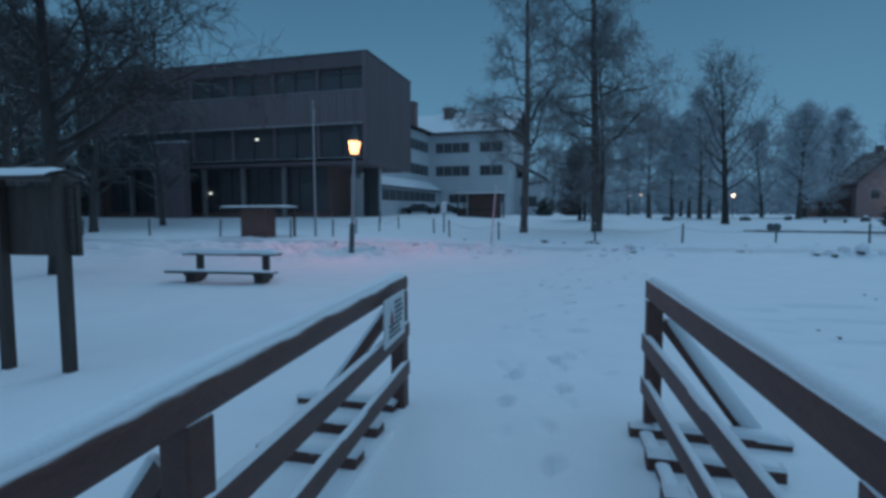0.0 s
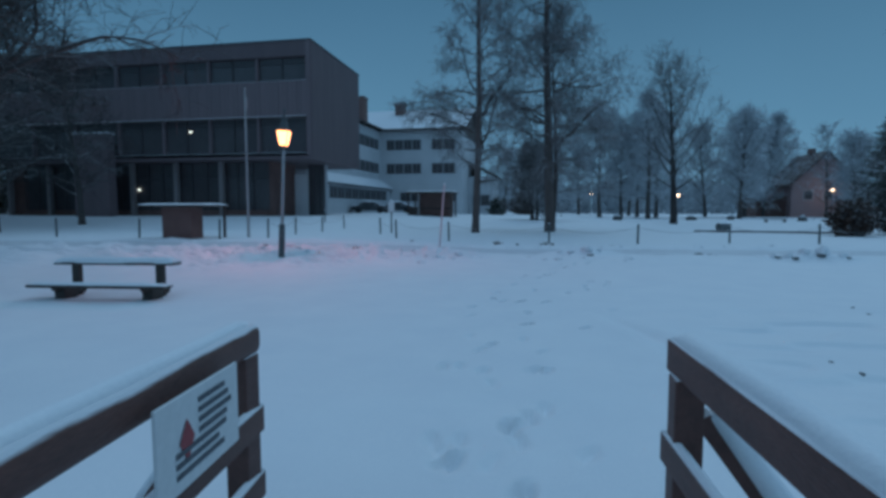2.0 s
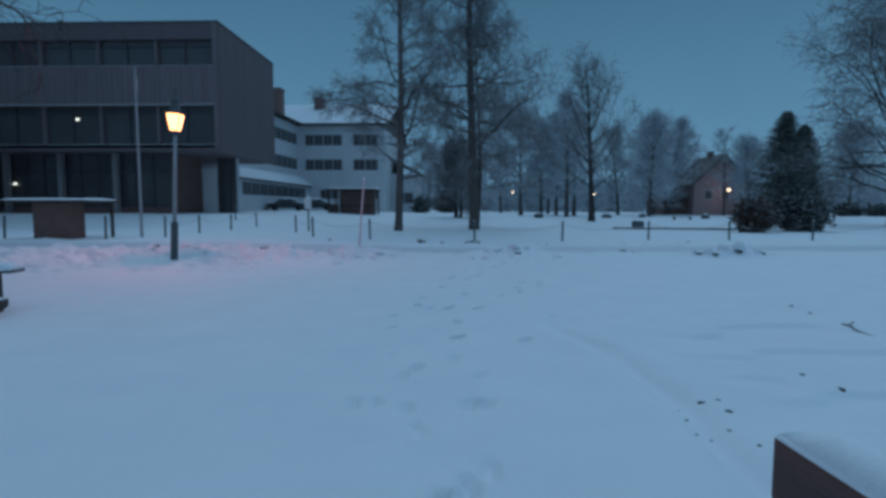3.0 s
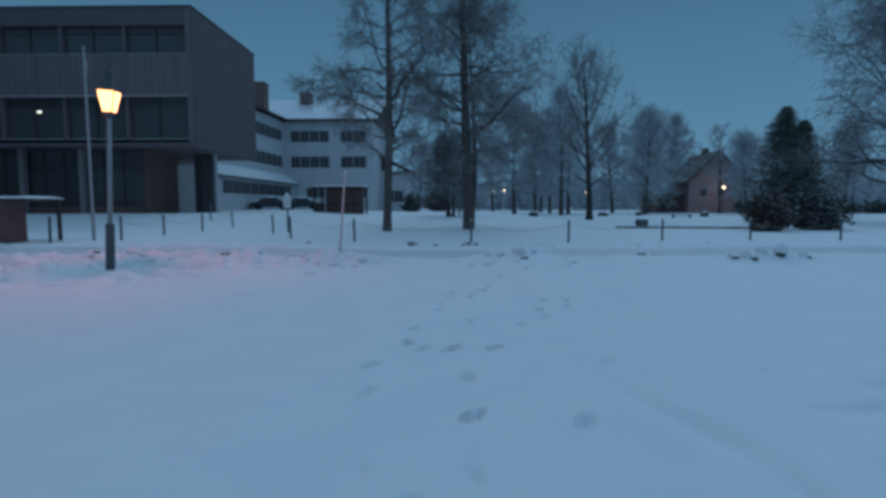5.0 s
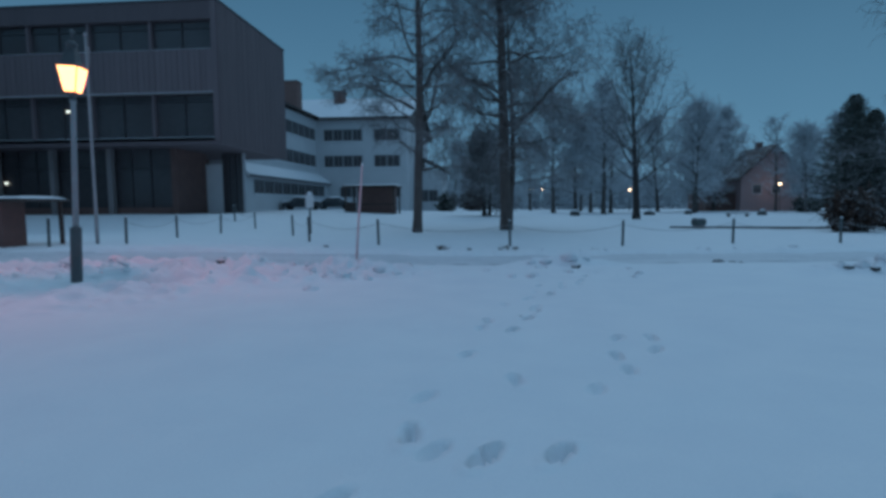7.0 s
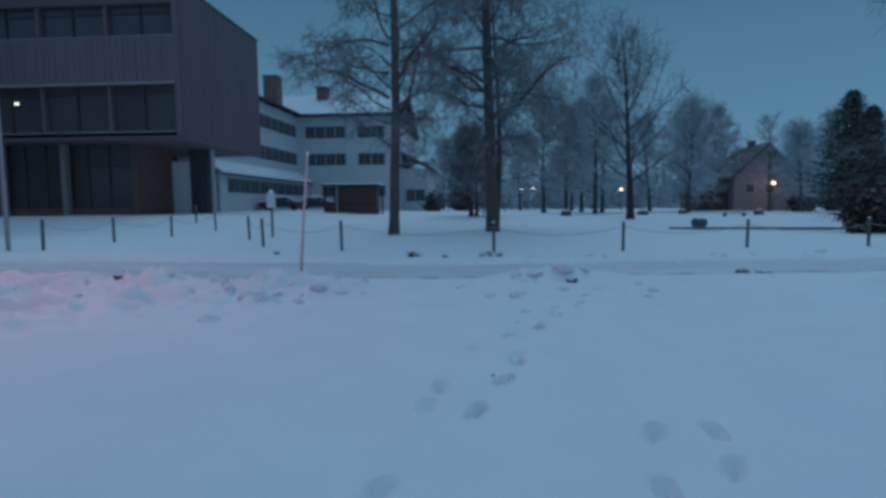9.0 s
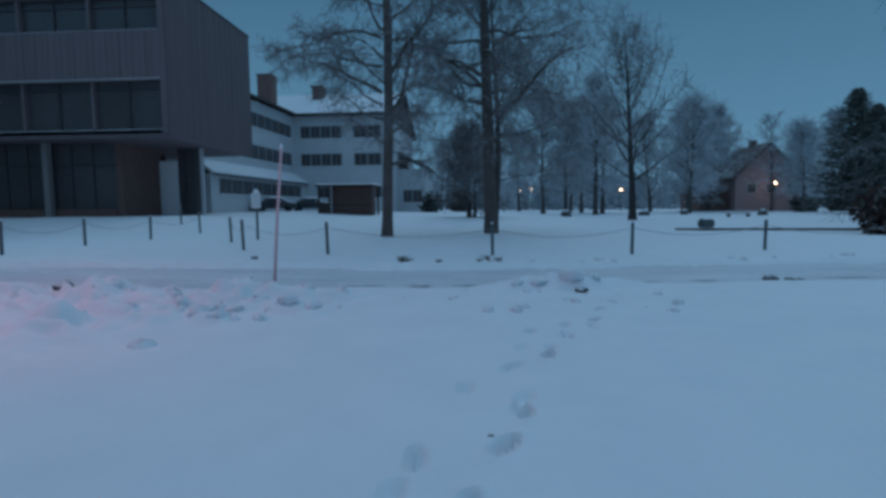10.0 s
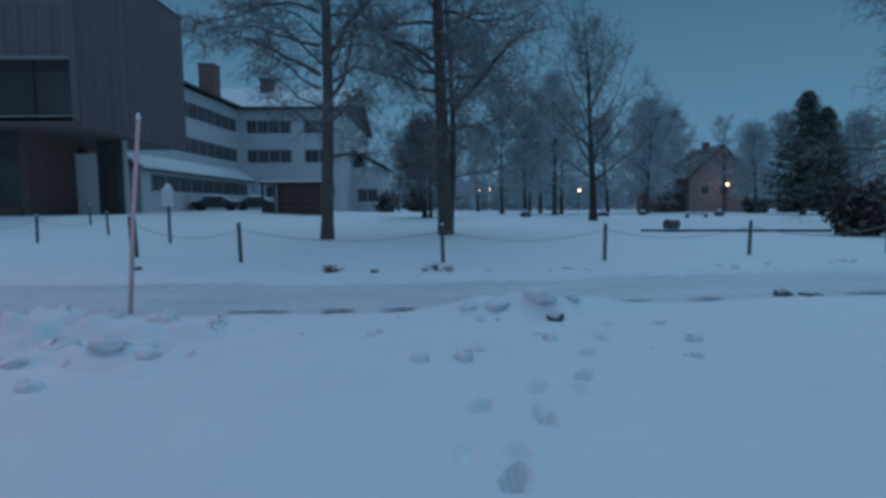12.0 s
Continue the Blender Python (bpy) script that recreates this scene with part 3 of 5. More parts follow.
for x in (-1.85, 1.3):
    part("post", Geo().box(x - 0.05, 0.9, -0.5, x + 0.05, 1.0, 1.14), DARK_WOOD, booth)

# ---- fence posts with a slack rope between them ----
POSTS = [(-31.5, 20.2), (-27.5, 20.3), (-23.0, 20.5), (-18.4, 20.5), (-14.2, 20.5), (-12.5, 21.8), (-12.65, 25.0), (-12.6, 28.4), (-12.7, 32.3), (-15.3, 35.2)]
POSTS_B = [(-8.3, 26.3), (-6.7, 23.75), (-3.95, 23.1), (0.72, 23.6), (4.70, 23.8), (8.95, 24.9), (12.7, 24.9), (16.6, 25.0), (20.5, 25.2)]
first = None
for row in (POSTS, POSTS_B):
    for k, (x, y) in enumerate(row):
        z = ground_z(x, y)
        lean = rnd.uniform(-2, 2)
        if first is None:
            first = thing("fence_post", "slim dark fence post with a dab of snow", "post", (x, y, z - 0.02), group="posts along the road")
            part("shaft", Geo().lathe([(0.045, -0.15), (0.045, 0.90), (0.035, 0.93)], 10), POST_TEAL, first, smooth=False)
            part("snow_dab", Geo().lathe([(0.045, 0.925), (0.04, 0.955), (0.015, 0.97)], 8), SNOW, first, smooth=True)
        else:
            copy_thing(first, pose(x, y, z - 0.02, lean, rnd.uniform(-2, 2), rnd.uniform(0, 90)))
for row in (POSTS[5:], POSTS_B):
    for (xa, ya), (xb, yb) in zip(row[:-1], row[1:]):
        za, zb = ground_z(xa, ya) + 0.76, ground_z(xb, yb) + 0.76
        pts = []
        for i in range(13):
            f = i / 12
            pts.append((xa + (xb - xa) * f, ya + (yb - ya) * f, za + (zb - za) * f - 0.32 * 4 * f * (1 - f) * 0.8))
        solid("fence_rope", Geo().tube(pts, [0.009] * 13, 5), POLE_GREY, "slack grey rope between two fence posts", "rope", group="ropes along the road", smooth=True)

# signpost with a snowy cap
sz = ground_z(-8.3, 28.5)
sp = thing("sign_post", "thin post with a small snow-plastered sign", "signpost", (-8.3, 28.5, sz))
part("shaft", Geo().lathe([(0.05, -0.1), (0.045, 1.85)], 10), POST_TEAL, sp)
part("sign_plate", bevelled(Geo().box(-0.19, -0.055, 1.2, 0.19, -0.03, 1.8), 0.01), SIGN_WHITE, sp)
part("snow_cap", Geo().lathe([(0.10, 1.79), (0.115, 1.84), (0.07, 1.92), (0.02, 1.95)], 10), SNOW, sp, smooth=True)

# ---- snow marker stick ----
mk = thing("marker_stick", "pink snow marker stick leaning in the bank", "marker stick", (-3.43, 17.82, -0.05))
part("shaft", Geo().tube([(0, 0, -0.1), (0.10, 0.02, 1.3), (0.19, 0.10, 2.56)], [0.032, 0.028, 0.024], 8), STICK, mk, smooth=True)
part("snow_dab", Geo().lathe([(0.026, 2.55), (0.028, 2.60), (0.01, 2.64)], 8, (0.19, 0.10, 0)), SNOW, mk, smooth=True)


# ---- the dark building ----
def dark_building():
    x1, y0, y1, zt, zb, g0 = -17.9, 38.9, 50.4, 15.15, 5.75, 1.0
    x0 = -49.9
    root = thing("school_building", "large dark timber-clad building with strips of windows", "building")
    # upper volume: side walls, back and roof; the front is made of bands round the window strips
    part("side_wall", Geo().box(x1 - 0.35, y0, zb + 0.25, x1, y1, zt), CLADDING, root, "blank dark slatted wall")
    part("side_wall", Geo().box(x0, y0, zb + 0.25, x0 + 0.35, y1, zt), CLADDING, root)
    part("back_wall", Geo().box(x0 + 0.35, y1 - 0.35, zb + 0.25, x1 - 0.35, y1, zt), CLADDING, root)
    part("roof", Geo().box(x0 + 0.3, y0 + 0.3, zt - 0.35, x1 - 0.3, y1 - 0.3, zt - 0.05), ROOF_DARK, root)
    part("roof_snow", Geo().box(x0 + 0.36, y0 + 0.41, zt - 0.05, x1 - 0.36, y1 - 0.36, zt + 0.0), SNOW, root)
    part("underside", Geo().box(x0, y0, zb, x1, y1, zb + 0.25), CLADDING, root, "dark boarded soffit edge")
    part("front_fascia", Geo().box(x0 + 0.35, y0, 13.95, x1 - 0.36, y0 + 0.4, zt), CLADDING, root)
    bays = []
    x = x1 - 0.42
    while x > x0 + 4.4:
        bays.append((x - 4.42, x))
        x -= 4.42
    for a, b in bays:
        # window strip of the top storey
        for z0_, z1_ in ((12.05, 13.95), (6.25, 9.15)):
            win = part("window", Geo().box(a + 0.16, y0 + 0.42, z0_, b - 0.0, y0 + 0.46, z1_), GLASS, root, "dark reflecting window")
            part("window_frame", Geo().box(a, y0 + 0.10, z0_, a + 0.16, y0 + 0.5, z1_), CLAD_BAND, win)
            part("mullion", Geo().box((a + b) / 2 - 0.04, y0 + 0.30, z0_, (a + b) / 2 + 0.04, y0 + 0.42, z1_), FRAME, win)
            part("sill_snow", Geo().box(a + 0.16, y0 + 0.05, z0_, b, y0 + 0.40, z0_ + 0.02), SNOW, win)
            part("transom", Geo().box(a + 0.16, y0 + 0.33, z1_ - 0.5, b, y0 + 0.415, z1_ - 0.42), FRAME, win)
        n = 11
        for i in range(n):
            w = (b - a) / n
            part("cladding_board", Geo().box(a + i * w + 0.012, y0 - 0.02 + 0.01 * (i % 2), 9.24, a + (i + 1) * w - 0.012, y0 + 0.10, 12.0), CLAD_BAND, root)
        part("band_backing", Geo().box(a, y0 + 0.10, 9.15, b, y0 + 0.40, 12.05), CLADDING, root)
        part("band_ledge", Geo().box(a, y0 - 0.10, 9.12, b, y0 + 0.1, 9.20), CONCRETE, root)
        part("ledge_snow", Geo().box(a, y0 - 0.10, 9.203, b, y0 - 0.025, 9.225), SNOW, root)
        # glazed ground floor, set back
        if b < -21.0:
            g = part("ground_window", Geo().box(a + 0.2, y0 + 1.95, g0 + 0.55, b, y0 + 2.0, zb), GLASS, root, "tall dark ground floor window")
            part("column", Geo().box(a - 0.02, y0 + 1.3, g0 - 0.5, a + 0.34, y0 + 1.7, zb), CONCRETE, root)
            for f in (0.33, 0.66):
                part("mullion", Geo().box(a + (b - a) * f - 0.04, y0 + 1.85, g0 + 0.55, a + (b - a) * f + 0.04, y0 + 1.95, zb), FRAME, g)
            part("transom", Geo().box(a + 0.2, y0 + 1.86, 4.3, b, y0 + 1.95, 4.4), FRAME, g)
            part("plinth", Geo().box(a, y0 + 1.8, g0 - 0.5, b, y0 + 2.1, g0 + 0.55), BRICK, root)
    part("stair_tower", Geo().box(-39.6, y0 - 0.9, g0 - 0.6, -36.2, y0 + 0.0, 8.1), CLAD_BAND, root, "pale boarded stair tower")
    part("tower_cap", Geo().box(-39.7, y0 - 1.0, 8.1, -36.1, y0 + 0.0, 8.22), SNOW, root)
    n = 44
    w = (y1 - y0 - 0.1) / n
    for i in range(n):
        part("side_board", Geo().box(x1 + 0.001, y0 + 0.05 + i * w + 0.012, zb + 0.27, x1 + 0.018 + 0.006 * (i % 3), y0 + 0.05 + (i + 1) * w - 0.012, zt - 0.04), CLADDING, root)
    part("roof_edge", Geo().box(x0 - 0.05, y0 - 0.06, zt, x1 + 0.08, y0 + 0.36, zt + 0.09).box(x1 - 0.36, y0 + 0.36, zt, x1 + 0.08, y1 + 0.05, zt + 0.09), FRAME, root, "thin dark roof edging")
    part("corner_pier", Geo().box(x1 - 0.42, y0 - 0.03, zb + 0.25, x1 - 0.05, y0 + 0.4, zt), CLAD_BAND, root)
    part("base_wall", Geo().box(-22.74, y0 + 1.9, g0 - 0.6, -22.3, y0 + 6.0, zb), BRICK, root)
    part("white_door_panel", Geo().box(-22.28, 44.7, g0 - 0.2, -20.95, 44.9, 4.9), DOOR_WHITE, root, "pale door panel by the entrance")
    entrance = part("entrance_glass", Geo().box(-20.95, 44.76, g0 - 0.2, -19.3, 44.84, zb), GLASS, root)
    for x in (-20.4, -19.85):
        part("mullion", Geo().box(x - 0.05, 44.68, g0 - 0.2, x + 0.05, 44.76, zb), FRAME, entrance)
    part("transom", Geo().box(-20.95, 44.69, 3.5, -19.3, 44.76, 3.6), FRAME, entrance)
    part("entrance_post", Geo().box(-19.3, 44.7, g0 - 0.3, -19.1, 44.9, zb), PLASTER, root)
    part("end_wall", Geo().box(x0 + 0.05, y0 + 1.9, g0 - 0.6, x0 + 0.45, y1 - 1.0, zb), BRICK, root)
    part("end_wall", Geo().box(x0 + 0.45, y0 + 1.9, g0 - 0.6, x0 + 2.2, y0 + 2.2, zb), BRICK, root)
    part("inner_wall", Geo().box(x0 + 0.5, y1 - 1.4, g0 - 0.5, -24.5, y1 - 1.1, zb), BRICK, root)
    # few lamps burning behind the glass
    for x, z in ((-29.05, 8.2), (-35.5, 3.4)):
        part("room_lamp", Geo().box(x - 0.13, y0 + 0.36 if z > 5 else y0 + 1.8, z - 0.07, x + 0.13, y0 + 0.40 if z > 5 else y0 + 1.84, z + 0.07), WINDOW_GLOW, root, "small lit lamp behind the window")


dark_building()


# ---- the white building behind ----
def window_row(root, frm, to, z0, z1, n, gap=0.14):
    """A strip of dark windows set along a wall, each with its grey frame and a snowy sill."""
    a, b = Vector((*frm, 0)), Vector((*to, 0))
    d = (b - a).normalized()
    m = Matrix.Translation(a) @ Matrix.Rotation(math.atan2(d.y, d.x), 4, "Z")
    w = (b - a).length / n
    for i in range(n):
        x0, x1 = i * w + gap / 2, (i + 1) * w - gap / 2
        win = part("window", Geo().box(x0, -0.03, z0, x1, 0.02, z1, m), GLASS, root, "dark window")
        g = Geo()
        for fx in (x0, (x0 + x1) / 2 - 0.03, x1 - 0.06):
            g.box(fx, -0.07, z0, fx + 0.06, -0.03, z1, m)
        for fz in (z0, z1 - 0.06):
            g.box(x0 + 0.06, -0.06, fz, x1 - 0.06, -0.03, fz + 0.06, m)
        part("window_frame", g, WIN_GREY, win)
        part("pier", Geo().box(x1, -0.05, z0, x1 + gap, 0.02, z1, m), WIN_GREY, win)
        part("sill", Geo().box(x0 - 0.05, -0.14, z0 - 0.08, x1 + 0.05, 0.02, z0, m), SNOW, win)


def prism(points, z0, z1):
    n = len(points)
    return Geo().add([(x, y, z0) for x, y in points] + [(x, y, z1) for x, y in points], [tuple(reversed(range(n))), tuple(range(n, 2 * n))] + [(i, (i + 1) % n, n + (i + 1) % n, n + i) for i in range(n)])


def white_building():
    root = thing("white_building", "white three-storey building with dark windows and snowy roof", "building")
    A, B = (-24.9, 53.0), (-23.6, 76.0)
    part("wing_wall", prism([A, B, (-35, 78), (-36, 54)], 0.2, 13.4), PLASTER, root)
    part("cross_wing_wall", prism([(-34, 76.0), (-11.0, 76.0), (-11.0, 101.0), (-34, 101.0)], 0.2, 13.4), PLASTER, root)
    d = (Vector(B) - Vector(A)).normalized()
    nrm = Vector((d.y, -d.x))
    def line(f0, f1, off=0.0):
        p, q = Vector(A).lerp(Vector(B), f0) + nrm * off, Vector(A).lerp(Vector(B), f1) + nrm * off
        return (p.x, p.y), (q.x, q.y)
    for z in (6.95, 10.5):
        window_row(root, *line(0.10, 0.97), z, z + 1.6, 11)
        window_row(root, (-22.6, 76.0), (-17.2, 76.0), z, z + 1.6, 4)
        window_row(root, (-15.6, 76.0), (-12.0, 76.0), z, z + 1.6, 2)
    window_row(root, *line(0.10, 0.93, 1.5), 2.9, 4.3, 9)
    window_row(root, (-20.5, 76.0), (-12.0, 76.0), 2.8, 4.2, 5)
    p, q = line(0.04, 1.0, 1.5)
    p2, q2 = line(0.04, 1.0, -0.3)
    part("ground_floor_wall", prism([p, q, q2, p2], 0.2, 4.7), PLASTER, root)
    e0, e1 = line(0.03, 1.0, 1.9)
    i0, i1 = line(0.03, 1.0, 0.004)
    part("low_roof", Geo().add([(*e0, 4.62), (*e1, 4.62), (*i1, 5.9), (*i0, 5.9), (*e0, 4.9), (*e1, 4.9), (*i1, 6.1), (*i0, 6.1)], [(0, 3, 2, 1), (4, 5, 6, 7), (0, 1, 5, 4), (1, 2, 6, 5), (2, 3, 7, 6), (3, 0, 4, 7)]), SNOW, root, "snow-covered lean-to roof")
    # the shadow line along the lean-to eaves, modelled as a thin dark strip
    part("eaves_shadow_strip", prism([e0, e1, line(0.03, 1.0, 1.94)[1], line(0.03, 1.0, 1.94)[0]], 4.5, 4.72), FRAME, root, "dark strip standing for the eaves shadow line")
    # eaves and roofs
    o0, o1 = line(-0.02, 1.0, 0.8)
    part("wing_roof", Geo().add([(*o0, 13.4), (*o1, 13.4), (-31.0, 84.0, 17.0), (-31.5, 53.0, 17.0), (*o0, 13.7), (*o1, 13.7), (-31.0, 84.0, 17.3), (-31.5, 53.0, 17.3)], [(0, 3, 2, 1), (4, 5, 6, 7), (0, 1, 5, 4), (1, 2, 6, 5), (2, 3, 7, 6), (3, 0, 4, 7)]), ROOF_DARK, root, "snow-covered roof slope")
    part("wing_roof_back", Geo().add([(-31.5, 53.0, 17.3), (-31.0, 84.0, 17.3), (-38.0, 80.0, 13.4), (-37.0, 53.0, 13.4)], [(0, 1, 2, 3)]), ROOF_DARK, root)
    r = Geo()
    r.add([(-35, 75.2, 13.3), (-10.3, 75.2, 13.3), (-10.3, 88.5, 18.4), (-35, 88.5, 18.4), (-35, 102, 13.3), (-10.3, 102, 13.3),
           (-35, 75.2, 13.65), (-10.3, 75.2, 13.65), (-10.3, 88.5, 18.8), (-35, 88.5, 18.8), (-35, 102, 13.65), (-10.3, 102, 13.65)],
          [(6, 7, 8, 9), (9, 8, 11, 10), (0, 3, 2, 1), (3, 4, 5, 2), (0, 1, 7, 6), (1, 2, 8, 7), (2, 5, 11, 8), (4, 10, 11, 5), (0, 6, 9, 3), (3, 9, 10, 4)])
    part("cross_roof", r, ROOF_DARK, root, "steep snow-covered roof")
    part("gable_cladding", Geo().add([(-10.95, 75.8, 13.3), (-10.95, 101.3, 13.3), (-10.95, 88.5, 18.3), (-11.4, 75.8, 13.3), (-11.4, 101.3, 13.3), (-11.4, 88.5, 18.3)], [(0, 1, 2), (5, 4, 3), (0, 3, 4, 1), (1, 4, 5, 2), (2, 5, 3, 0)]), DARK_WOOD, root, "dark boarded gable")
    part("chimney", Geo().box(-27.0, 73.4, 14.0, -25.2, 75.2, 18.1).box(-27.1, 73.3, 18.1, -25.1, 75.3, 18.25), BRICK, root, "square chimney")
    part("dormer", Geo().box(-23.5, 84.4, 16.0, -22.1, 86.4, 19.0).box(-23.7, 84.2, 19.0, -21.9, 86.6, 19.2), BRICK, root, "small roof chimney")
    part("annex_wall", prism([(-11.0, 84), (-7.0, 84), (-7.0, 96), (-11.0, 96)], 0.2, 7.0), PLASTER, root)
    part("annex_roof", Geo().add([(-11, 83.5, 9.2), (-6.4, 83.5, 6.9), (-6.4, 96.5, 6.9), (-11, 96.5, 9.2), (-11, 83.5, 9.5), (-6.4, 83.5, 7.2), (-6.4, 96.5, 7.2), (-11, 96.5, 9.5)], [(0, 3, 2, 1), (4, 5, 6, 7), (0, 1, 5, 4), (1, 2, 6, 5), (2, 3, 7, 6), (3, 0, 4, 7)]), ROOF_DARK, root)
    window_row(root, (-10.4, 84.0), (-7.6, 84.0), 2.2, 4.0, 2)


white_building()

# ---- kiosk in the yard ----
kz = ground_z(-11.4, 56)
kiosk = thing("bike_shelter", "small dark wooden shelter with snowy flat roof", "shelter", (-11.4, 56.0, kz), 0)
part("store_room", bevelled(Geo().box(-1.5, -0.9, -0.4, 2.1, 1.6, 2.45), 0.02), BRICK, kiosk)
for i in range(14):
    x = -1.5 + 3.6 * i / 14
    part("wall_board", Geo().box(x + 0.015, -0.95 - 0.012 * (i % 2), -0.35, x + 0.242, -0.9, 2.44), BRICK, kiosk)
for x in (-2.35, 2.35):
    for y in (-1.6, 1.7):
        part("post", Geo().box(x - 0.08, y - 0.08, -0.4, x + 0.08, y + 0.08, 2.5), DARK_WOOD, kiosk)
part("post", Geo().box(-1.3, -1.68, -0.4, -1.14, -1.52, 2.5), POLE_GREY, kiosk, "pale front post")
part("side_panel", Geo().box(-2.27, -1.64, 0.0, -1.3, -1.56, 1.0), DARK_WOOD, kiosk)
part("front_rail", Geo().box(-1.14, -1.64, 0.75, 2.27, -1.56, 0.9), DARK_WOOD, kiosk)
part("roof", bevelled(Geo().box(-2.6, -1.9, 2.5, 2.6, 2.1, 2.65), 0.02), DARK_WOOD, kiosk)
cap = snow_cap(-2.6, 2.6, lambda q: 0, 2.645, 4.0, 0.16, 51, 0.3)
cap.v = [(p[1], 0.1 - p[0], p[2]) for p in cap.v]
part("roof_snow", cap, SNOW, kiosk, smooth=True)


# ---- parked cars under snow ----
def parked_car(x, y, turn):
    z = ground_z(x, y)
    root = thing("parked_car", "parked dark car covered with snow", "car", (x, y, z), turn, group="cars in the yard")
    prof = [(-2.1, 0.35), (-2.15, 0.75), (-1.95, 0.92), (-1.35, 0.98), (-0.75, 1.42), (0.75, 1.45), (1.45, 1.02), (2.05, 0.92), (2.15, 0.6), (2.1, 0.35)]
    g, n = Geo(), len(prof)
    for yy, inset in ((-0.86, 0.0), (-0.70, 0.0), (0.70, 0.0), (0.86, 0.0)):
        side = abs(yy) > 0.8
        g.v += [(px * (0.985 if side else 1), yy * (0.82 if pz > 1.1 else 1), pz - (0.04 if side else 0)) for px, pz in prof]
    g.f += [(r * n + i, r * n + (i + 1) % n, (r + 1) * n + (i + 1) % n, (r + 1) * n + i) for r in range(3) for i in range(n)]
    g.f += [tuple(reversed(range(n))), tuple(3 * n + i for i in range(n))]
    part("body", g, CAR_PAINT, root)
    part("windscreen", Geo().box(-0.70, -0.74, 1.02, 0.72, 0.74, 1.34), GLASS, root)
    part("roof_snow", Geo().lathe([(0.80, -0.06), (0.78, 0.08), (0.45, 0.15), (0.05, 0.16)], 14, (0, 0, 1.42)), SNOW, root, smooth=True)
    part("bonnet_snow", bevelled(Geo().box(1.35, -0.70, 0.93, 2.02, 0.70, 1.04), 0.04), SNOW, root)
    part("tail_snow", bevelled(Geo().box(-2.0, -0.70, 0.93, -1.25, 0.70, 1.03), 0.04), SNOW, root)
    for wx in (-1.35, 1.35):
        for wy in (-0.80, 0.80):
            part("wheel", Geo().tube([(wx, wy - 0.1, 0.31), (wx, wy + 0.1, 0.31)], [0.31, 0.31], 16), RUBBER, root)


parked_car(-20.6, 61.5, 12)
parked_car(-18.3, 66.0, 6)


# ---- trees ----
def ribbons(segs, sides):
    """One mesh of many tapered twigs: rows of start, end, and the two radii."""
    s = np.array(segs, dtype=float)
    p, q, ra, rb = s[:, 0:3], s[:, 3:6], s[:, 6], s[:, 7]
    d = q - p
    d /= np.maximum(np.linalg.norm(d, axis=1, keepdims=True), 1e-6)
    ref = np.where(np.abs(d[:, 2:3]) > 0.9, np.array([[1.0, 0, 0]]), np.array([[0, 0, 1.0]]))
    a = np.cross(d, ref)
    a /= np.linalg.norm(a, axis=1, keepdims=True)
    b = np.cross(d, a)
    n = len(s)
    V = np.zeros((n, 2 * sides, 3))
    for k in range(sides):
        w = math.cos(2 * math.pi * k / sides) * a + math.sin(2 * math.pi * k / sides) * b
        V[:, k], V[:, sides + k] = p + w * ra[:, None], q + w * rb[:, None]
    base = (np.arange(n) * 2 * sides)[:, None]
    F = np.concatenate([base + np.array([[k, (k + 1) % sides, sides + (k + 1) % sides, sides + k]]) for k in range(sides)])
    g = Geo()
    g.v, g.f = V.reshape(-1, 3).tolist(), F.tolist()
    return g


def polyline(rng, p, d, length, n, wild, rise0, rise1):
    """A bending way: its points, from p along d; it turns up or down on the way."""
    p, d = Vector(p), Vector(d).normalized()
    pts = [p.copy()]
    for i in range(n):
        f = i / n
        d = (d + Vector((rng.gauss(0, wild), rng.gauss(0, wild), rng.gauss(0, wild) + rise0 * (1 - f) + rise1 * f))).normalized()
        p = p + d * (length / n)
        pts.append(p.copy())
    return pts


def sideways(rng, d, along, flat=0.6):
    s = Vector((rng.gauss(0, 1), rng.gauss(0, 1), rng.gauss(0, flat)))
    s = s - d * s.dot(d)
    return (d * along + s.normalized()).normalized()


def crown_radius(shape, f):
    for (fa, ra), (fb, rb) in zip(shape[:-1], shape[1:]):
        if fa <= f <= fb:
            return ra + (rb - ra) * (f - fa) / max(fb - fa, 1e-6)
    return shape[-1][1]


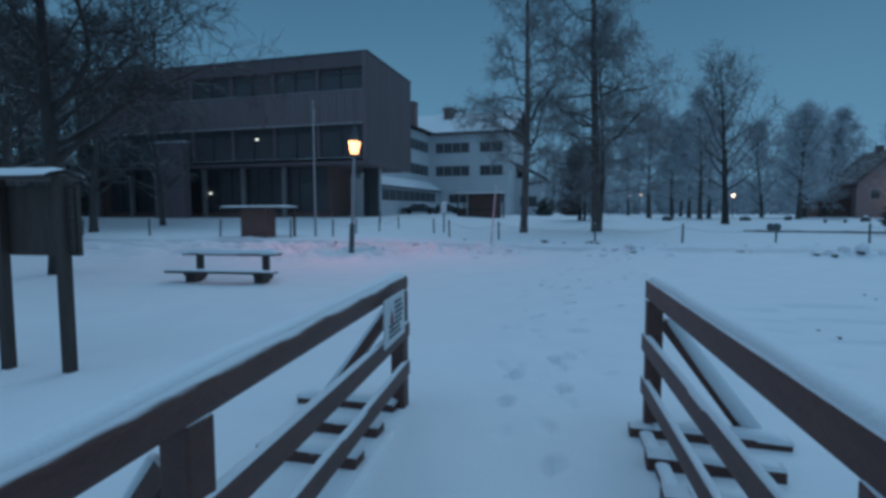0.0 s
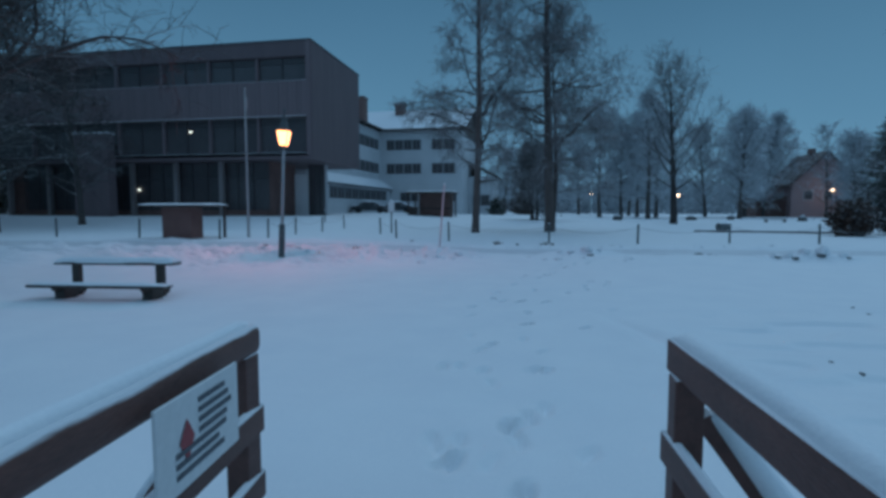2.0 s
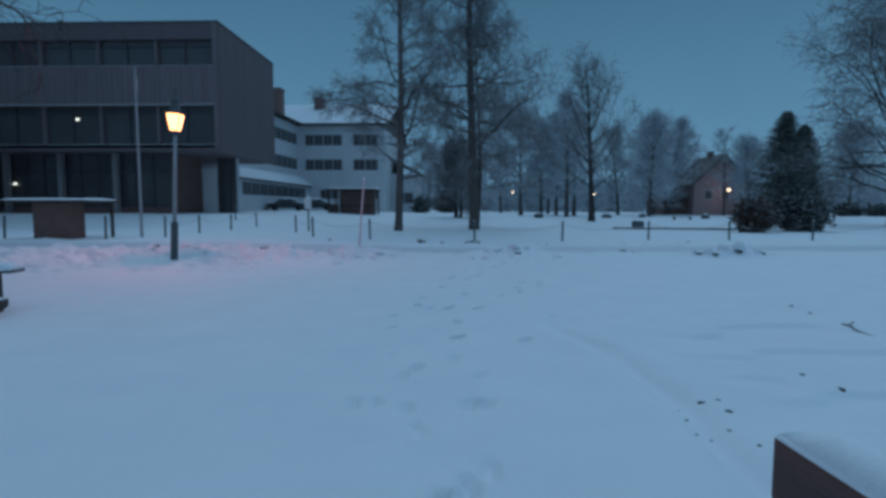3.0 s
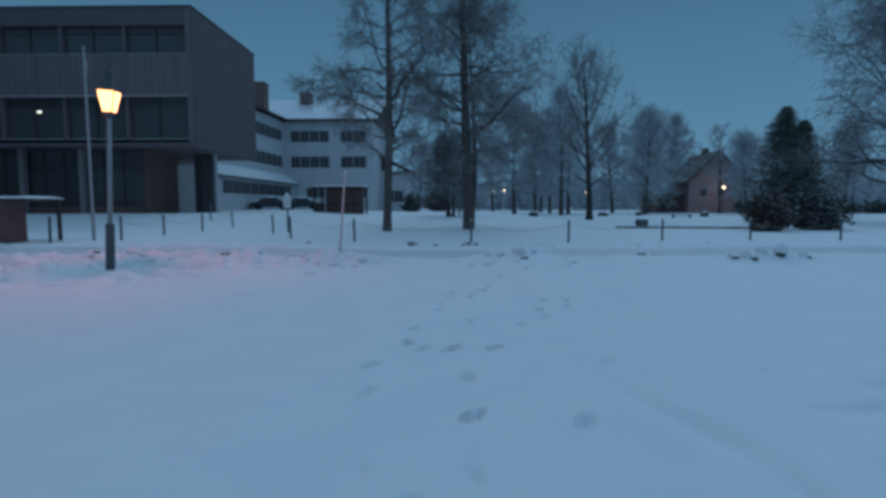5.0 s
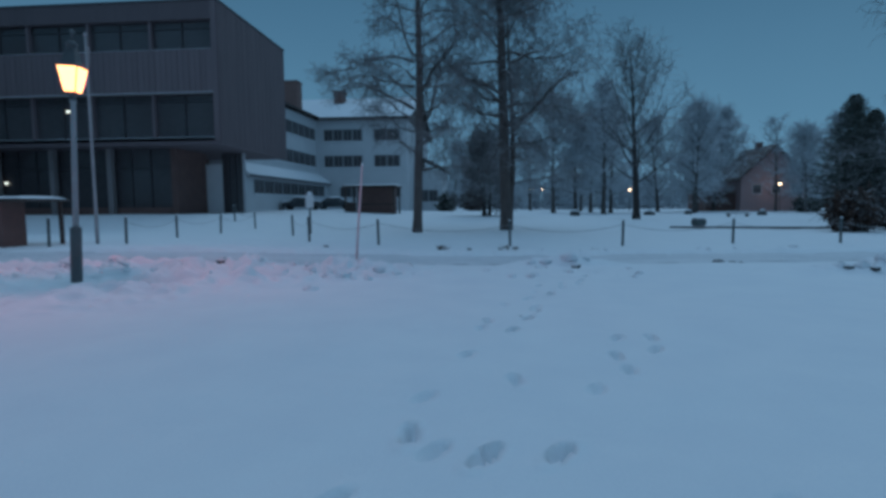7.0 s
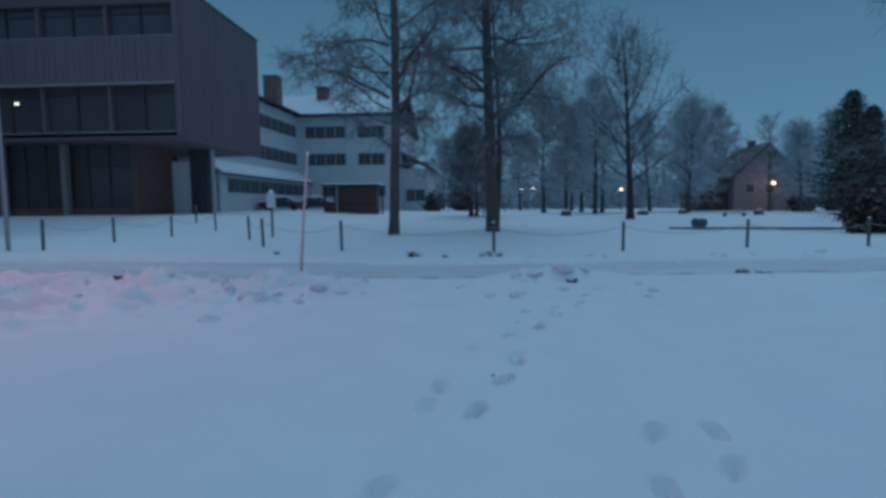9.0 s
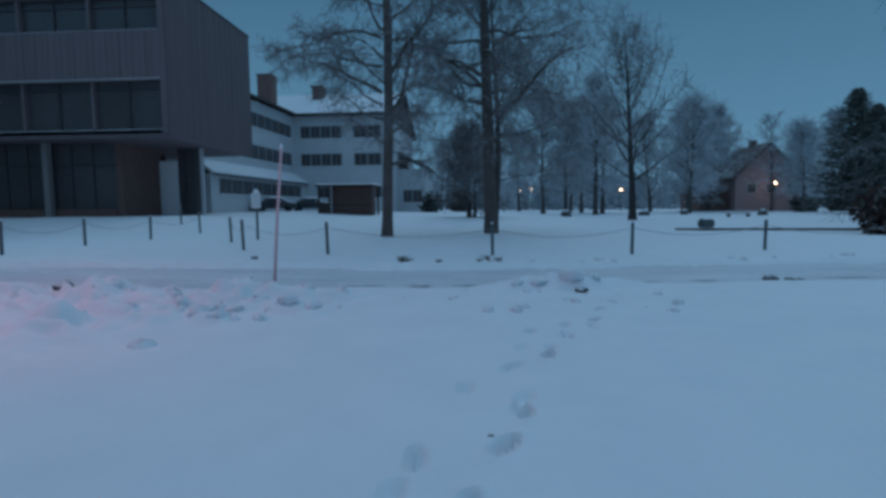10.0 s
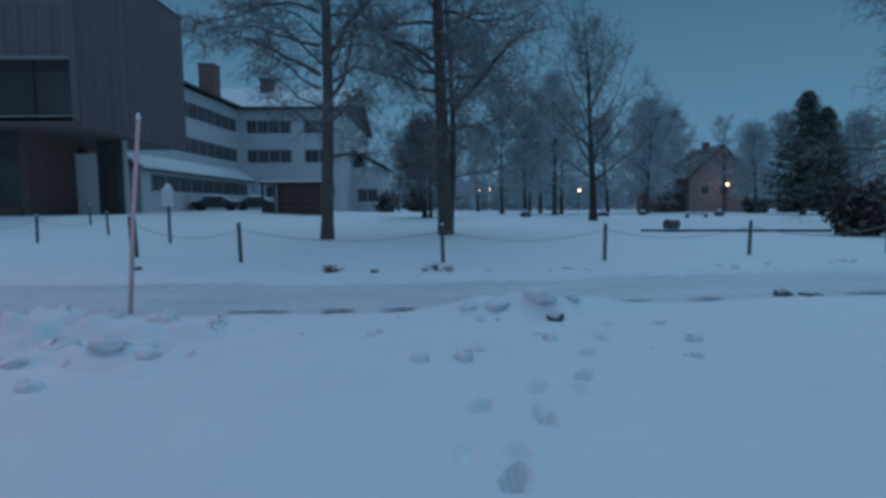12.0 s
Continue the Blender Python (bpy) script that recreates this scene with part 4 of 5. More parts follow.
def bare_tree(name, label, x, y, height, radius, seed, shape, reach, n_limbs, twig_mat, bark, droop, thin=0.012, lift=(0.25, 1.1), lean=(0.0, 0.0), kids=9, fines=5, fine_len=0.9, group="bare park trees", extra=(), second=None, z=None, wood_top=0.97, spray=0, rise=0.07, crook=0.085, bends=(5, 3), girth=0.85):
    """A straight tapering stem, limbs set spirally round it, side branches on them, and fine twigs on those.
    shape: the crown's outline, as rows of height share and reach share; droop: how far the fine twigs hang;
    spray: the twiglets on each fine twig; rise: how the limbs turn up; crook: how they wander; bends: the steps of a branch and of a twig."""
    rng = random.Random(seed)
    z = ground_z(x, y) if z is None else z
    root = thing(name, label, "tree", (x, y, z - 0.12), group=group)
    stems = [((0, 0, 0), height, radius)] + ([second] if second else [])
    fine = []
    habit = (bark, droop, thin, fines, fine_len, spray, rise, crook, bends)
    for base, high, rad in stems:
        n = 22
        pts = polyline(rng, base, (lean[0], lean[1], 1), high, n, 0.018, 0.01, 0.01)
        radii = [max(rad * (1 - 0.93 * (i / n) ** girth), thin) * (1.0 + (0.22 * (1 - i * high / n / 0.9) if i * high / n < 0.9 else 0)) for i in range(n + 1)]
        part("trunk", Geo().tube(pts, radii, 12), bark, root, smooth=True)
        f0 = shape[0][0]
        count = n_limbs if rad == radius else n_limbs // 2
        for k in range(count):
            f = f0 + (wood_top - f0) * ((k + rng.random() * 0.8) / count) ** 0.95
            i = min(int(f * n), n - 1)
            at = pts[i].lerp(pts[i + 1], f * n - i)
            az = k * 2.39996 + rng.uniform(-0.5, 0.5)
            up = lift[0] + (lift[1] - lift[0]) * (f - f0) / (1 - f0) + rng.uniform(-0.15, 0.2)
            d = Vector((math.cos(az) * math.cos(up), math.sin(az) * math.cos(up), math.sin(up)))
            limb(rng, root, fine, at, d, reach * crown_radius(shape, f) * rng.uniform(0.65, 1.25), max(radii[i] * rng.uniform(0.28, 0.42), thin * 2), kids, *habit)
    for p, d, length, r in extra:
        limb(rng, root, fine, Vector(p), Vector(d), length, r, kids + 4, *habit)
    part("crown", ribbons(fine, 3), twig_mat, root, "mass of fine twigs dusted with snow", kind="stuff")
    return root


def limb(rng, root, fine, at, d, length, r, kids, bark, droop, thin, fines, fine_len, spray, rise, crook, bends):
    nb, nt = bends
    n = max(5, int(length / 0.38))
    pts = polyline(rng, at, d, length, n, crook, rise, -0.09 * droop)
    part("limb", Geo().tube(pts, [max(r * (1 - 0.85 * i / n), thin) for i in range(n + 1)], 5, cap=False), bark, root, smooth=True)
    for k in range(kids):
        f = 0.10 + 0.90 * ((k + rng.random()) / kids) ** 0.8
        i = min(int(f * n), n - 1)
        p = pts[i].lerp(pts[i + 1], f * n - i)
        dd = (pts[i + 1] - pts[i]).normalized()
        sub = polyline(rng, p, sideways(rng, dd, 0.8), length * rng.uniform(0.18, 0.42) * (1.1 - 0.5 * f) + 0.25, nb, 0.09 + crook * 0.6, 0.05, -0.12 * droop)
        rr = max(r * 0.32 * (1 - 0.6 * f), thin * 1.3)
        for j in range(nb):
            fine.append((*sub[j], *sub[j + 1], max(rr * (1 - 0.85 * j / nb), thin), max(rr * (1 - 0.85 * (j + 1) / nb), thin)))
        for q in range(fines):
            j = rng.randrange(1, nb + 1)
            dj = (sub[j] - sub[j - 1]).normalized()
            tip = polyline(rng, sub[j], sideways(rng, dj, 0.7), fine_len * rng.uniform(0.5, 1.3), nt, 0.10 + crook, -0.05 * droop, -0.5 * droop)
            for m in range(nt):
                fine.append((*tip[m], *tip[m + 1], thin, thin * (0.9 - 0.15 * m)))
            for m in range(spray):
                at_m = 1 + m % 2
                dm = (tip[at_m] - tip[at_m - 1]).normalized()
                e = tip[at_m] + (sideways(rng, dm, 0.8) + Vector((0, 0, -0.35 * droop))) * fine_len * rng.uniform(0.22, 0.5)
                fine.append((*tip[at_m], *e, thin * 0.85, thin * 0.6))


SLIM = [(0.16, 0.55), (0.30, 0.95), (0.5, 1.0), (0.75, 0.75), (1.0, 0.18)]
ROUND = [(0.20, 0.55), (0.35, 0.95), (0.55, 1.0), (0.8, 0.8), (1.0, 0.35)]
UPSWEPT = [(0.20, 0.75), (0.35, 1.0), (0.55, 0.85), (0.8, 0.5), (1.0, 0.3)]
BROAD = [(0.19, 0.6), (0.28, 0.95), (0.42, 1.05), (0.6, 1.0), (0.8, 0.7), (1.0, 0.2)]
WEEPING = [(0.16, 0.85), (0.3, 1.0), (0.5, 1.0), (0.75, 0.85), (1.0, 0.4)]
HIGH = [(0.30, 0.7), (0.45, 1.0), (0.7, 0.95), (0.9, 0.6), (1.0, 0.3)]
LOW = [(0.10, 0.6), (0.3, 1.0), (0.6, 0.95), (0.85, 0.6), (1.0, 0.25)]

bare_tree("birch", "tall bare twin-stemmed tree with snowy twigs", 0.98, 34.6, 24.0, 0.325, 11, BROAD, 5.0, 50, TWIG, BIRCH_BARK, 0.75, thin=0.0095, kids=15, fines=9, fine_len=0.58, second=((0.20, 0.42, 0), 14.0, 0.17), spray=2, rise=0.03, crook=0.20, girth=1.35, lift=(0.1, 1.05), extra=[((0.25, 0, 5.6), (1.0, -0.1, 0.42), 6.6, 0.13), ((-0.2, 0, 7.2), (-1.0, -0.2, 0.7), 5.0, 0.09), ((0.2, 0, 9.4), (1.0, 0.1, 0.5), 6.4, 0.10), ((0.2, 0, 5.0), (1.0, -0.3, 0.05), 3.8, 0.06), ((0.2, 0, 6.4), (0.9, 0.4, 0.1), 4.4, 0.07)])
bare_tree("birch", "slender bare birch with drooping snowy twigs", -3.65, 31.2, 20.0, 0.235, 23, SLIM, 4.2, 38, TWIG, BIRCH_BARK, 0.9, thin=0.009, kids=13, fines=9, fine_len=0.58, spray=2, rise=0.035, crook=0.20, girth=1.3, lift=(0.1, 1.05), extra=[((-0.1, 0, 6.3), (-1.0, -0.1, 0.55), 4.8, 0.09), ((0.1, 0, 5.2), (0.8, 0, 0.95), 6.5, 0.10), ((0.05, 0, 6.6), (0.45, 0.1, 1.0), 8.0, 0.11), ((-0.1, 0, 7.4), (-1.0, -0.15, 0.25), 4.2, 0.07), ((-0.1, 0, 5.8), (-1.0, 0.25, 0.2), 3.6, 0.06), ((-0.1, 0, 8.6), (-0.9, -0.35, 0.4), 4.6, 0.07), ((0.1, 0, 4.9), (1.0, -0.2, 0.1), 2.6, 0.05)])
bare_tree("park_tree", "broad bare park tree with upswept branches", 13.5, 54.0, 16.0, 0.34, 37, UPSWEPT, 7.0, 34, TWIG, BARK_DARK, -0.1, thin=0.0135, lift=(0.50, 1.15), kids=11, fines=6, fine_len=0.9, wood_top=0.88, rise=0.03, crook=0.06)
bare_tree("park_tree", "dark bare tree with long branches hanging over the snow", -12.8, 7.3, 12.5, 0.225, 41, HIGH, 5.8, 46, TWIG_DARK, BARK_DARK, 0.65, thin=0.008, lift=(0.35, 1.0), kids=14, fines=9, fine_len=0.9, spray=1, crook=0.11, extra=[((0.05, 0, 3.0), (0.9, 0.75, 0.85), 6.8, 0.10), ((0.05, 0, 3.4), (0.6, 1.0, 0.55), 6.5, 0.09), ((0, 0, 4.2), (1.0, 0.2, 0.9), 6.5, 0.09)])
bare_tree("yard_tree", "small dense dark tree with forked stem", -0.35, 52.5, 7.0, 0.22, 53, LOW, 3.2, 30, TWIG, BARK_DARK, 0.2, thin=0.022, kids=11, fines=7, fine_len=0.7, spray=1, second=((0.45, 0.1, 0), 6.2, 0.17))
bare_tree("park_tree", "wide bare tree with drooping outer branches", 34.2, 42.3, 15.0, 0.40, 59, WEEPING, 10.6, 54, TWIG, BARK_DARK, 1.1, thin=0.016, lift=(0.2, 1.0), kids=14, fines=8, fine_len=1.3, crook=0.12, rise=0.04)

# further trees: three kinds, snow-frosted and paled in colour for haze, set about the park
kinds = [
    bare_tree("far_tree", "frosted bare tree far across the park, paled for haze", 9.5, 82.0, 15.0, 0.34, 61, ROUND, 5.0, 34, TWIG_FROST_HAZE, BARK, 0.2, thin=0.038, kids=9, fines=6, fine_len=1.2, group="far park trees", bends=(3, 2)),
    bare_tree("far_tree", "frosted bare tree far across the park, paled for haze", 19.0, 88.0, 17.0, 0.34, 67, SLIM, 4.6, 34, TWIG_FROST_HAZE, BARK, 0.7, thin=0.038, kids=9, fines=6, fine_len=1.2, group="far park trees", bends=(3, 2)),
    bare_tree("far_tree", "frosted bare tree far across the park, paled for haze", 33.0, 92.0, 14.0, 0.30, 71, LOW, 5.6, 34, TWIG_FROST_HAZE, BARK, -0.1, thin=0.038, lift=(0.4, 1.2), kids=9, fines=6, fine_len=1.2, group="far park trees", bends=(3, 2)),
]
FAR = [(13.0, 84, 0.9), (17.5, 96, 1.0), (30.5, 102, 1.1), (30.0, 84, 0.95), (36.5, 100, 1.1), (41.0, 104, 1.05), (45.5, 84, 0.75), (3.0, 118, 1.0), (-3.0, 122, 0.9), (52.5, 98, 0.8), (62, 104, 1.0), (71, 98, 1.0), (80, 108, 1.1), (68, 82, 0.9), (20, 120, 1.2), (10, 130, 1.1), (48, 118, 1.2), (90, 100, 1.1), (-6.5, 108, 0.8), (16.0, 79, 1.05)]
for k, (x, y, size) in enumerate(FAR):
    t = copy_thing(kinds[k % 3], pose(x, y, ground_z(x, y) - 0.15, 0, 0, 47.0 * k))
    t.scale = (size, size, size)

bare_tree("house_tree", "thin bare tree standing before the pink house", 47.1, 95.0, 14.5, 0.24, 97, LOW, 4.6, 20, TWIG_FROST_HAZE, BARK, 0.1, thin=0.03, lift=(0.4, 1.2), kids=6, fines=4, fine_len=1.0, group="far park trees", bends=(3, 2))

# the dim grove beyond the picnic bench
grove = [
    bare_tree("grove_tree", "dark bare tree in the dim grove", -25.5, 15.0, 13.0, 0.24, 83, LOW, 4.6, 36, TWIG_DARK, BARK, 0.3, thin=0.016, kids=9, fines=5, group="trees of the grove", bends=(3, 2)),
    bare_tree("grove_tree", "dark bare tree in the dim grove", -31.0, 24.0, 14.0, 0.26, 89, SLIM, 4.8, 36, TWIG_DARK, BARK, 0.5, thin=0.016, kids=9, fines=5, group="trees of the grove", bends=(3, 2)),
]
for k, (x, y, size) in enumerate([(-36, 19, 1.0), (-40, 29, 1.1), (-28, 9.5, 0.95), (-34, 33, 0.9), (-46, 24, 1.2), (-50, 34, 1.2), (-22.5, 9.0, 0.85), (-33, 5.0, 1.0), (-30, 18.5, 0.9), (-44, 33, 1.15), (-38, 24.5, 1.05), (-55, 29, 1.25)]):
    t = copy_thing(grove[k % 2], pose(x, y, ground_z(x, y) - 0.15, 0, 0, 61.0 * k))
    t.scale = (size, size, size)


# ---- conifer, bush, hedges, far woods ----
def conifer(x, y, height, reach, seed):
    rng = random.Random(seed)
    root = thing("conifer", "dark dense conifer with snow on its sprays", "tree", (x, y, ground_z(x, y) - 0.1))
    part("trunk", Geo().lathe([(0.35, 0), (0.28, 1.0), (0.04, height)], 10), BARK, root, smooth=True)
    segs = []
    for k in range(420):
        f = (k / 420) ** 0.85
        az = k * 2.39996
        r = reach * (1 - f) ** 0.62 * rng.uniform(0.72, 1.08) * (1 + 0.15 * math.sin(az * 2 + 1)) + 0.15
        p = Vector((0, 0, 0.4 + f * (height - 0.4)))
        pts = polyline(rng, p, (math.cos(az), math.sin(az), 0.25), r, 5, 0.05, -0.05, 0.02)
        for j in range(1, 5):
            w = 0.20 * (1 - 0.5 * f) * (1.2 - 0.16 * j)
            segs.append((*pts[j], *pts[j + 1], w * 0.5, w * 0.25))
            for q in range(4):
                d = (pts[j + 1] - pts[j]).normalized()
                tip = pts[j] + sideways(rng, d, 0.7, 0.3) * rng.uniform(0.35, 0.75) * (1 - 0.45 * f)
                segs.append((*pts[j], *tip, w * 0.55, w * 0.12))
    part("foliage", ribbons(segs, 4), NEEDLES, root, "dark needle sprays", kind="stuff")


conifer(42.3, 70.0, 13.8, 5.4, 7)
conifer(45.2, 71.0, 12.2, 4.6, 9)


def bush(name, label, x, y, rx, ry, high, n, material, seed, group="", thin=0.014, leafy=0.05):
    rng = random.Random(seed)
    root = thing(name, label, "bush", (x, y, ground_z(x, y) - 0.05), group=group)
    stems, leaves = [], []
    for k in range(n):
        a, e = rng.uniform(0, 2 * math.pi), rng.uniform(0.25, 1.5)
        d = Vector((math.cos(a) * math.cos(e), math.sin(a) * math.cos(e), math.sin(e)))
        size = rng.uniform(0.55, 1.0) * (0.85 + 0.3 * noise.noise((d.x * 2 + seed, d.y * 2, d.z * 2)))
        tip = Vector((d.x * rx, d.y * ry, d.z * high)) * size
        pts = polyline(rng, (rng.uniform(-0.3, 0.3) * rx, rng.uniform(-0.3, 0.3) * ry, 0), tip, tip.length, 5, 0.10, 0.05, -0.12)
        for j in range(5):
            stems.append((*pts[j], *pts[j + 1], thin * (1.5 - 0.2 * j), thin * (1.3 - 0.2 * j)))
            for q in range(3 if j > 0 else 0):
                t = pts[j + 1] + Vector((rng.gauss(0, 1), rng.gauss(0, 1), rng.gauss(0, 0.7))) * 0.16
                leaves.append((*pts[j + 1], *t, leafy, leafy * 0.3))
    part("stem_mass", ribbons(stems, 3), TWIG, root, kind="stuff")
    part("foliage", ribbons(leaves, 3), material, root, kind="stuff")
    return root


bush("bush", "brownish dense bush with snow on its top", 17.7, 32.0, 1.25, 1.2, 2.5, 420, BROWN_LEAF, 3, leafy=0.07)
bush("bush", "dark twiggy bush with rimed tips behind the rope fence", 21.6, 34.0, 2.2, 1.7, 2.9, 420, TWIG_DARK, 5, leafy=0.06)
bush("bush", "dark round bush by the white building", -6.0, 79.0, 1.8, 1.5, 3.2, 240, NEEDLES, 8, thin=0.03, leafy=0.14)
bush("bush", "dark round bush by the white building", -2.5, 92.0, 2.6, 2.0, 4.2, 240, BROWN_LEAF, 12, thin=0.03, leafy=0.16)
for k, x in enumerate((48.0, 53.5, 59.0, 64.5, 70.0)):
    bush("hedge", "clipped dark hedge in front of the pink house", x, 88.0 + 0.3 * k, 3.2, 1.2, 2.6, 200, NEEDLES, 20 + k, group="hedge by the house", thin=0.03, leafy=0.16)

for k, (x, y, w, h) in enumerate(((-60.0, 47.0, 6.0, 8.0), (-68.0, 53.0, 7.0, 9.0), (-78.0, 58.0, 8.0, 10.0), (-53.0, 37.0, 4.5, 6.0), (-50.5, 33.0, 3.5, 4.5), (-60.0, 30.0, 5.0, 6.0), (-47.0, 27.0, 3.5, 3.6), (-66.0, 24.0, 5.0, 6.5), (-40.0, 16.0, 3.0, 3.0), (-52.0, 18.0, 4.0, 5.0), (-45.0, 9.0, 4.0, 4.5), (-57.0, 40.0, 6.0, 10.0), (-66.0, 40.0, 7.0, 12.0), (-50.0, 25.0, 4.0, 8.0), (-58.0, 22.0, 5.0, 9.0), (-45.0, 20.0, 3.5, 6.5))):
    bush("thicket", "dark evergreen thicket at the edge of the grove", x, y, w, 3.0, h, 260, NEEDLES, 40 + k, group="thicket of the grove", thin=0.04, leafy=0.26)


def far_woods():
    """A long uneven bank of frosted woods closing the view, its twigs paled for haze."""
    rng = random.Random(77)
    segs = []
    for k in range(2600):
        x = rng.uniform(-150, 260)
        y = rng.uniform(165, 195) + 0.02 * abs(x)
        z = ground_z(x, y)
        h = 6.5 + 4.0 * vnoise(np.array(x * 0.06), np.array(1.0), 31) + 2.5 * rng.random()
        segs.append((x, y, z - 0.3, x + rng.gauss(0, 0.3), y, z + h, 0.16, 0.05))
        for j in range(12):
            f = rng.uniform(0.05, 0.95)
            a = rng.uniform(0, 2 * math.pi)
            q = 2.4 * (1.1 - f)
            segs.append((x, y, z + h * f, x + math.cos(a) * q, y + math.sin(a) * q, z + h * f + rng.uniform(-0.2, 1.4), 0.30, 0.10))
    solid("far_woods", ribbons(segs, 3), TWIG_FROST_HAZE, "long bank of frosted woods in the distance, paled for haze", "woods", kind="stuff")


far_woods()


# ---- the pink house ----
def pink_house():
    x0, x1, y0, y1, e, t = 44.8, 55.6, 102.0, 113.0, 6.2, 11.6
    root = thing("pink_house", "pink plastered house with a dark gable roof", "house")
    xm = (x0 + x1) / 2
    part("wall", Geo().add([(x0, y0, 0), (x1, y0, 0), (x1, y0, e), (xm, y0, t), (x0, y0, e), (x0, y1, 0), (x1, y1, 0), (x1, y1, e), (xm, y1, t), (x0, y1, e)], [(0, 1, 2, 3, 4), (9, 8, 7, 6, 5), (0, 5, 6, 1), (1, 6, 7, 2), (2, 7, 8, 3), (3, 8, 9, 4), (4, 9, 5, 0)]), PINK, root)
    for s, xe in ((-1, x0 - 0.7), (1, x1 + 0.7)):
        ze = e - 0.6
        part("roof_slope", Geo().add([(xm, y0 - 0.6, t + 0.05), (xm, y1 + 0.6, t + 0.05), (xe, y1 + 0.6, ze), (xe, y0 - 0.6, ze), (xm, y0 - 0.6, t + 0.4), (xm, y1 + 0.6, t + 0.4), (xe, y1 + 0.6, ze + 0.3), (xe, y0 - 0.6, ze + 0.3)], [(0, 1, 2, 3), (7, 6, 5, 4), (0, 3, 7, 4), (1, 5, 6, 2), (3, 2, 6, 7), (0, 4, 5, 1)]), ROOF_TILE, root)
    for x in (x0 + 2.0, x0 + 5.2, x0 + 8.4):
        w = part("window", Geo().box(x, y0 - 0.03, 3.4, x + 1.4, y0 + 0.02, 4.9), GLASS, root)
        part("window_frame", Geo().box(x - 0.1, y0 - 0.06, 3.3, x, y0, 5.0).box(x + 1.4, y0 - 0.06, 3.3, x + 1.5, y0, 5.0).box(x, y0 - 0.06, 4.9, x + 1.4, y0, 5.0).box(x, y0 - 0.06, 3.3, x + 1.4, y0, 3.4), PLASTER, w)
    part("chimney", Geo().box(xm - 0.5, 107, t - 0.6, xm + 0.5, 108, t + 1.3), BRICK, root)
    part("porch", Geo().box(x0 - 5.0, y0 + 2, 0, x0, y1, 3.6).box(x0 - 5.3, y0 + 1.7, 3.6, x0, y1, 3.9), BRICK, root, "low brick side building")


pink_house()


# ---- lamps far off in the park ----
def park_lamp(x, y, high, r):
    z = ground_z(x, y)
    root = thing("park_lamp", "lit park lamp far off on a thin post", "street lamp", (x, y, z), group="lamps in the park")
    part("post", Geo().lathe([(0.07, -0.1), (0.05, high - r)], 8), STEEL, root)
    part("globe", Geo().lathe([(0.02, high - r), (r * 0.7, high - r * 0.7), (r, high), (r * 0.7, high + r * 0.7), (0.02, high + r)], 12), WARM_GLOW, root, "glowing lamp globe", smooth=True)
    part("cap", Geo().lathe([(r * 1.1, high + r * 0.72), (r * 0.8, high + r * 1.0), (0.03, high + r * 1.25)], 12), STEEL, root)


park_lamp(49.9, 99.2, 4.7, 0.26)
park_lamp(13.1, 133.0, 5.2, 0.28)
park_lamp(28.6, 113.5, 4.3, 0.26)
park_lamp(10.6, 134.0, 4.9, 0.16)

# ---- small things on the far lawn ----
beam = thing("low_beam", "long low dark beam lying in the snow", "beam", (14.9, 36.0, ground_z(15, 36)), -9)
part("timber", bevelled(Geo().box(-4.3, -0.06, -0.02, 4.3, 0.06, 0.11), 0.02), DARK_WOOD, beam)
c = snow_cap(-4.3, 4.3, lambda q: 0, 0.105, 0.10, 0.025, 61)
c.v = [(p[1], -p[0], p[2]) for p in c.v]
part("snow_strip", c, SNOW, beam, smooth=True)
drum = thing("drum", "dark drum lying on its side with snow", "drum", (13.05, 38.6, ground_z(13.05, 38.6)), 25)
drum.scale = (0.85, 0.85, 0.85)
part("barrel", Geo().tube([(-0.42, 0, 0.32), (-0.40, 0, 0.32), (0, 0, 0.32), (0.40, 0, 0.32), (0.42, 0, 0.32)], [0.28, 0.33, 0.36, 0.33, 0.28], 16), POST_TEAL, drum, smooth=False)
c = snow_cap(-0.4, 0.4, lambda q: 0, 0.60, 0.5, 0.10, 63)
c.v = [(p[1], -p[0], p[2]) for p in c.v]
part("snow_cap", c, SNOW, drum, smooth=True)
fb = thing("park_bench", "snow-covered bench far out on the lawn", "bench", (25.6, 61.0, ground_z(25.6, 61.0)), -6)
fb.scale = (1.25, 1.1, 0.66)
for y, z in ((-0.2, 0.45), (0.0, 0.45), (0.22, 0.62), (0.24, 0.82)):
    part("slat", Geo().box(-0.9, y - 0.08, z - 0.02, 0.9, y + 0.08, z + 0.02), BENCH_WOOD, fb)
part("seat_snow", bevelled(Geo().box(-0.9, -0.28, 0.475, 0.9, 0.1, 0.55), 0.03), SNOW, fb)
part("back_snow", bevelled(Geo().box(-0.9, 0.17, 0.845, 0.9, 0.31, 0.90), 0.02), SNOW, fb)
for x in (-0.7, 0.7):
    part("leg", Geo().box(x - 0.05, -0.25, -0.1, x + 0.05, 0.28, 0.43), DARK_WOOD, fb)
